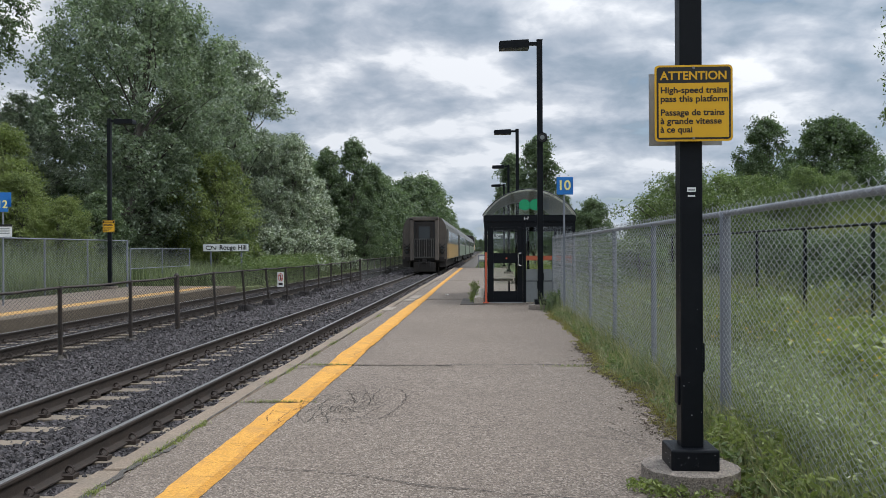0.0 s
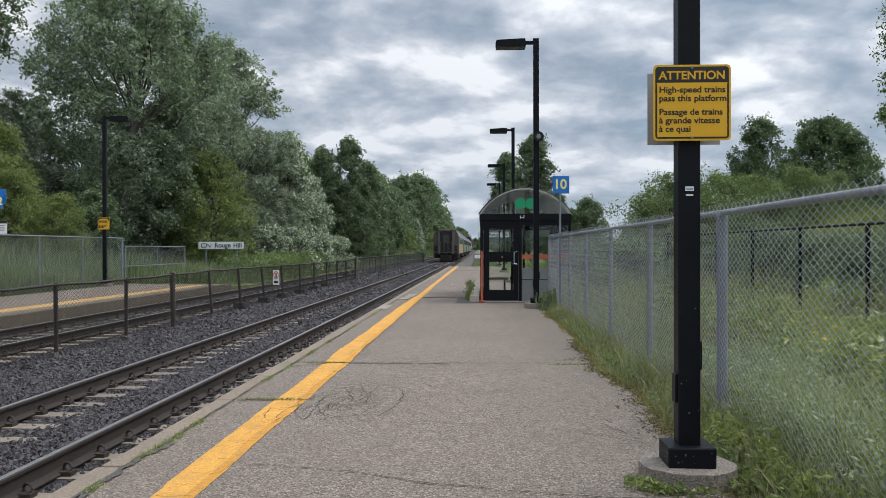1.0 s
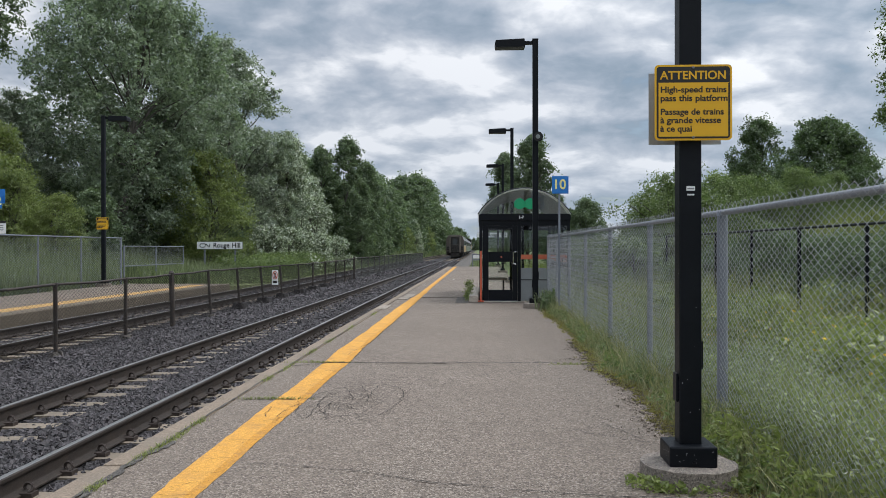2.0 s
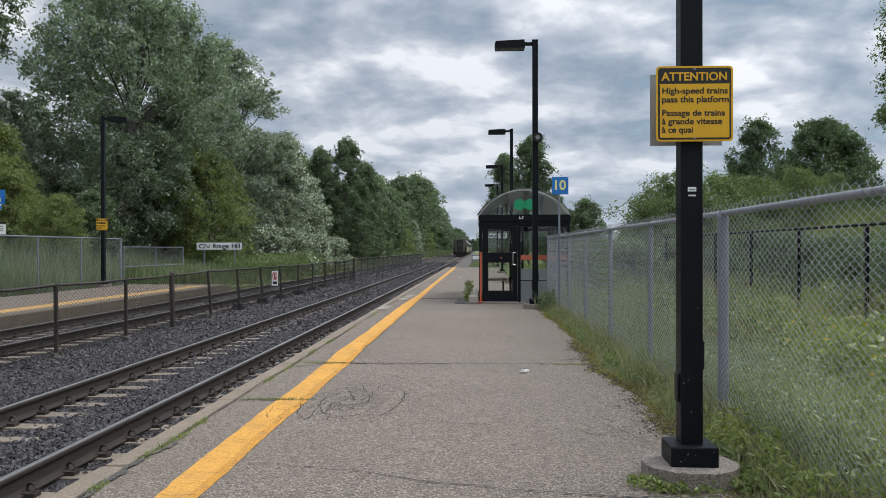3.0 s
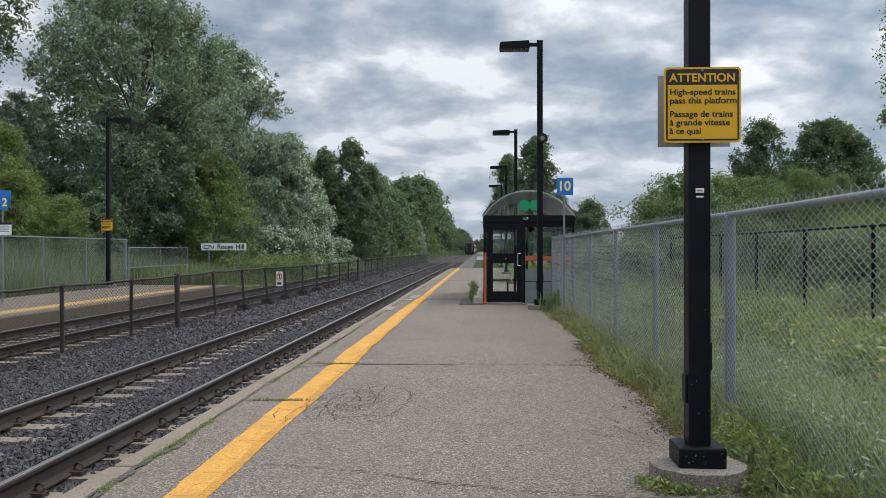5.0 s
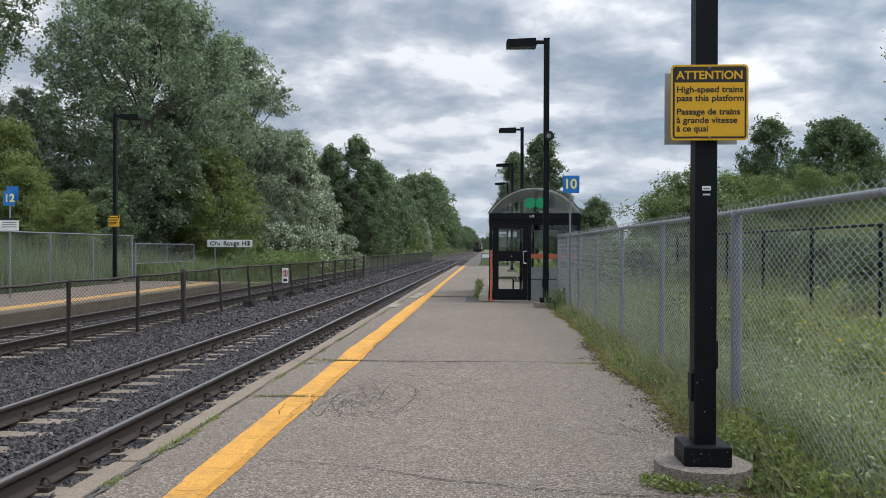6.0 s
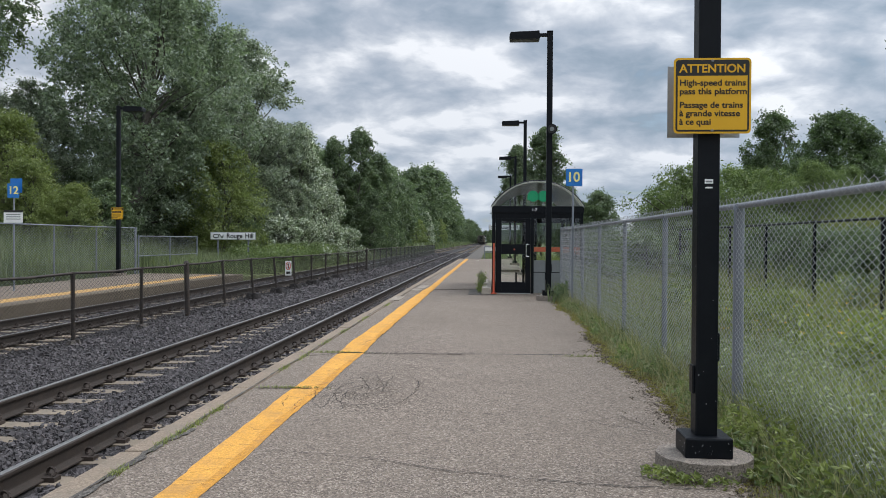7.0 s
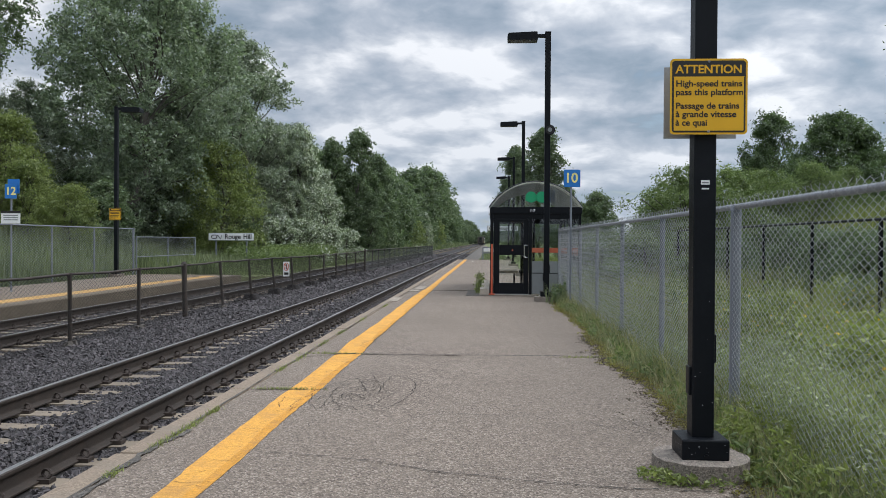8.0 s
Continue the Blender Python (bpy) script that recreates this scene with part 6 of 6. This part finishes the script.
    h = (0.04 + 0.26 * np.clip((x - 1.5) / 0.5, 0, 1)) * rng.uniform(0.4, 1.4, len(x)) * (0.5 + lumps(x, y, 0.5))
    z = np.where(x < 1.62, 0.0, -0.06)
    blades("verge_grass", "ragged green grass along the platform's back edge", rng, np.stack([x, y, z], 1), h, 0.004, 0.6, M["bank"])
    n = 420
    x, y = scatter(n, 1.3, 1.95, 3.0, 23.0)
    k = x > verge_edge(y) + 0.08
    x, y = x[k], y[k]
    keep = (x - 1.335) ** 2 + (y - 5.32) ** 2 > 0.12
    x, y = x[keep], y[keep]
    c = np.stack([x, y, 0.03 + 0.1 * rng.random(len(x))], 1)
    v, f = leaf_cloud(rng, c, 0.11 * rng.uniform(0.5, 1.4, len(x)), 16, 0.028, 0.6)
    tagged(raw("verge_weeds", v, f, M["leaf_light"]), "small leafy weeds creeping over the paving", "weeds", kind="stuff")
    m = 4200
    x, y = scatter(m, 1.55, 2.0, 3.0, 23.0)
    x = x + verge_edge(y) - 1.50
    k = (x - 1.335) ** 2 + (y - 5.32) ** 2 > 0.12
    blades("verge_seed_grass", "pale dry grass leaning out from the fence", rng, np.stack([x, y, np.zeros(m)], 1)[k], (rng.uniform(0.1, 0.48, m) * np.clip((x - 1.4) / 0.5, 0.3, 1))[k], 0.004, 0.7, M["grass_dry"])
    # moss and dead litter at the paving's ragged edge
    n = 5200
    y = rng.uniform(3, 23, n)
    x = verge_edge(y) + rng.normal(0.085, 0.06, n)
    c = np.stack([x, y, np.full(n, 0.006)], 1)
    v, f = leaf_cloud(rng, c, np.full(n, 0.03), 8, 0.012, 0.35)
    tagged(raw("moss", v, f, M["moss"]), "dry moss and litter at the paving's edge", "moss", kind="stuff")
    # crumbs of soil and broken paving strewn along the edge
    n = 1500
    y = rng.uniform(4.5, 13, n)
    x = verge_edge(y) + 0.06 - np.abs(rng.normal(0, 0.13, n)) * (0.35 + lumps(x[:1].repeat(n), y, 0.8))
    k = (x - 1.335) ** 2 + (y - 5.32) ** 2 > 0.1
    v, f = leaf_cloud(rng, np.stack([x, y, np.full(n, 0.008)], 1)[k], np.full(k.sum(), 0.02), 4, 0.009, 0.3)
    tagged(raw("soil_crumbs", v, f, M["soil"]), "dark crumbs of soil strewn over the paving's edge", "soil", kind="stuff")
    # weeds round the lamp post's footing
    n = 60
    a = rng.uniform(math.pi * 1.1, 2.35 * math.pi, n)
    r = rng.uniform(0.31, 0.42, n)
    x, y = 1.335 + r * np.cos(a), 5.32 + r * np.sin(a) * 0.9
    k = ~((x < 1.25) & (y > 5.4)) & ~((np.abs(x - 1.33) < 0.2) & (y < 5.32) & (rng.random(n) < 0.6))
    c = np.stack([x, y, 0.015 + 0.05 * rng.random(n)], 1)[k]
    v, f = leaf_cloud(rng, c, np.full(len(c), 0.07), 22, 0.022, 0.55)
    tagged(raw("footing_weeds", v, f, M["leaf_meadow"]), "green weeds round the lamp post's footing", "weeds", kind="stuff")
    # tufts in the joints of the platform
    tufts = [(-2.32, 5.75, 0.2), (-2.31, 6.15, 0.3), (-2.3, 6.45, 0.25), (-2.31, 6.9, 0.15), (-2.05, 7.97, 0.25), (-1.85, 7.98, 0.2), (-2.32, 9.2, 0.2), (-2.1, 10.55, 0.3), (-1.8, 10.55, 0.3), (-2.32, 11.6, 0.3), (-2.32, 13.0, 0.4), (-2.32, 15.2, 0.5), (-2.3, 18.4, 0.5), (-2.3, 5.0, 0.15), (-2.3, 10.1, 0.3), (1.15, 10.5, 0.3), (0.3, 4.27, 0.1)]
    xs, ys = [], []
    for tx, ty, s in tufts:
        m = 130
        cross = 7.9 < ty < 8.0 or 10.4 < ty < 10.6 or ty == 4.27
        xs.append(rng.normal(tx, 0.14 if cross else 0.02, m)), ys.append(rng.normal(ty, 0.012 if cross else s * 0.55, m))
    x, y = np.concatenate(xs), np.concatenate(ys)
    blades("joint_grass", "short grass growing in the platform's joints", rng, np.stack([x, y, np.zeros(len(x))], 1), rng.uniform(0.010, 0.042, len(x)), 0.0025, 1.0, M["grass"])
    n = 60
    c = np.stack([rng.normal(-0.27, 0.06, n), rng.normal(24.2, 0.6, n), 0.04 + 0.5 * rng.random(n) ** 1.6], 1)
    v, f = leaf_cloud(rng, c, np.full(n, 0.08), 16, 0.03, 0.8)
    tagged(raw("kerb_weed", v, f, M["leaf_meadow"]), "leafy weed tuft beside the shelter's kerb", "weeds", kind="stuff")
    m = 60
    blades("kerb_grass", "thin stems beside the shelter's kerb", rng, np.stack([rng.normal(-0.28, 0.05, m), rng.normal(24.2, 0.5, m), np.zeros(m)], 1), rng.uniform(0.15, 0.75, m), 0.005, 0.3, M["bank"])
    m = 500
    blades("mast_weed", "weeds round the second lamp post", rng, np.stack([rng.normal(1.75, 0.16, m), rng.normal(20.4, 0.5, m), np.zeros(m)], 1), rng.uniform(0.1, 0.5, m), 0.009, 0.4, M["bank"])
    n = 30
    c = np.stack([rng.normal(1.78, 0.13, n), rng.normal(20.3, 0.35, n), rng.uniform(0.05, 0.42, n)], 1)
    v, f = leaf_cloud(rng, c, np.full(n, 0.13), 26, 0.05, 0.8)
    tagged(raw("mast_burdock", v, f, M["leaf_dark"]), "broad dark weeds beside the second lamp post", "weeds", kind="stuff")
    # the left bank
    x, y = scatter(38000, -26, -14.7, 22, 62)
    h = (0.75 + 0.9 * lumps(x, y, 1.8)) * rng.uniform(0.5, 1.2, len(x))
    blades("bank_grass", "tall grass and weeds on the bank behind the opposite platform", rng, np.stack([x, y, gh(x, y)], 1), h, 0.016, 0.35, M["bank"])
    x, y = scatter(24000, -14.6, -10.4, 34.3, 120)
    h = (0.45 + 0.6 * lumps(x, y, 2.2)) * rng.uniform(0.5, 1.2, len(x)) * np.clip((-10.2 - x) / 1.5, 0.3, 1)
    blades("lineside_grass", "tall grass between the far track and the woods", rng, np.stack([x, y, gh(x, y)], 1), h, 0.025, 0.35, M["bank"])
    x, y = scatter(9000, -14.0, -10.4, 120, 420)
    blades("distant_grass", "grass along the distant track", rng, np.stack([x, y, gh(x, y)], 1), rng.uniform(0.5, 1.5, len(x)), 0.08, 0.35, M["bank"])
    n = 380
    x, y = scatter(n, -14.5, -11.5, 44, 66)
    c = np.stack([x, y, gh(x, y) + 0.7 + 0.5 * rng.random(n)], 1)
    v, f = leaf_cloud(rng, c, np.full(n, 0.5), 40, 0.08, 0.8)
    tagged(raw("lineside_weeds", v, f, M["leaf_light"]), "bright green weeds below the silver trees", "weeds", kind="stuff")
    x, y = scatter(4000, -0.9, 1.6, END + 0.5, 200)
    blades("end_grass", "grass beyond the platform's end", rng, np.stack([x, y, gh(x, y)], 1), rng.uniform(0.08, 0.28, len(x)), 0.03, 0.45, M["bank"])
    # flowers
    n = 130
    x, y = scatter(n, 2.6, 6.0, 5.0, 13.0)
    c = np.stack([x, y, gh(x, y) + rng.uniform(0.4, 0.75, n)], 1)
    v, f = leaf_cloud(rng, c, np.full(n, 0.02), 7, 0.013, 0.5)
    tagged(raw("meadow_flowers", v, f, M["flower"]), "small yellow flowers in the meadow", "flowers", kind="stuff")
    n = 200
    x, y = scatter(n, 1.9, 4.5, 3.5, 9.0)
    c = np.stack([x, y, gh(x, y) + rng.uniform(0.1, 0.35, n)], 1)
    v, f = leaf_cloud(rng, c, np.full(n, 0.06), 10, 0.012, 0.4)
    tagged(raw("white_blossom", v, f, M["flower_white"]), "small pale blossoms low in the meadow", "flowers", kind="stuff")


build_trees()
build_grass()

PAPER = [(0.0, -1.18, 26.6, 0), (0.5, -0.83, 31.6, 50), (1.0, -1.09, 32.9, 80), (1.5, -1.25, 35.7, 130), (3.0, -0.96, 42.4, 180), (3.5, -0.95, 44.5, 200), (4.0, -1.19, 46.3, 240), (4.5, -1.2, 46.9, 260), (6.0, -0.8, 56.9, 330), (8.0, -1.2, 59.5, 400)]
PAPER2 = [(0.0, 1.0, -4.0, 0), (2.0, 0.9, -1.5, 30), (2.8, 0.62, 9.0, 60), (3.1, 0.5, 10.0, 70), (3.5, 0.24, 11.8, 80), (4.0, 0.07, 16.3, 140), (4.5, 0.66, 20.9, 200), (5.3, 1.35, 22.0, 230), (8.0, 1.35, 22.02, 232)]
motions()
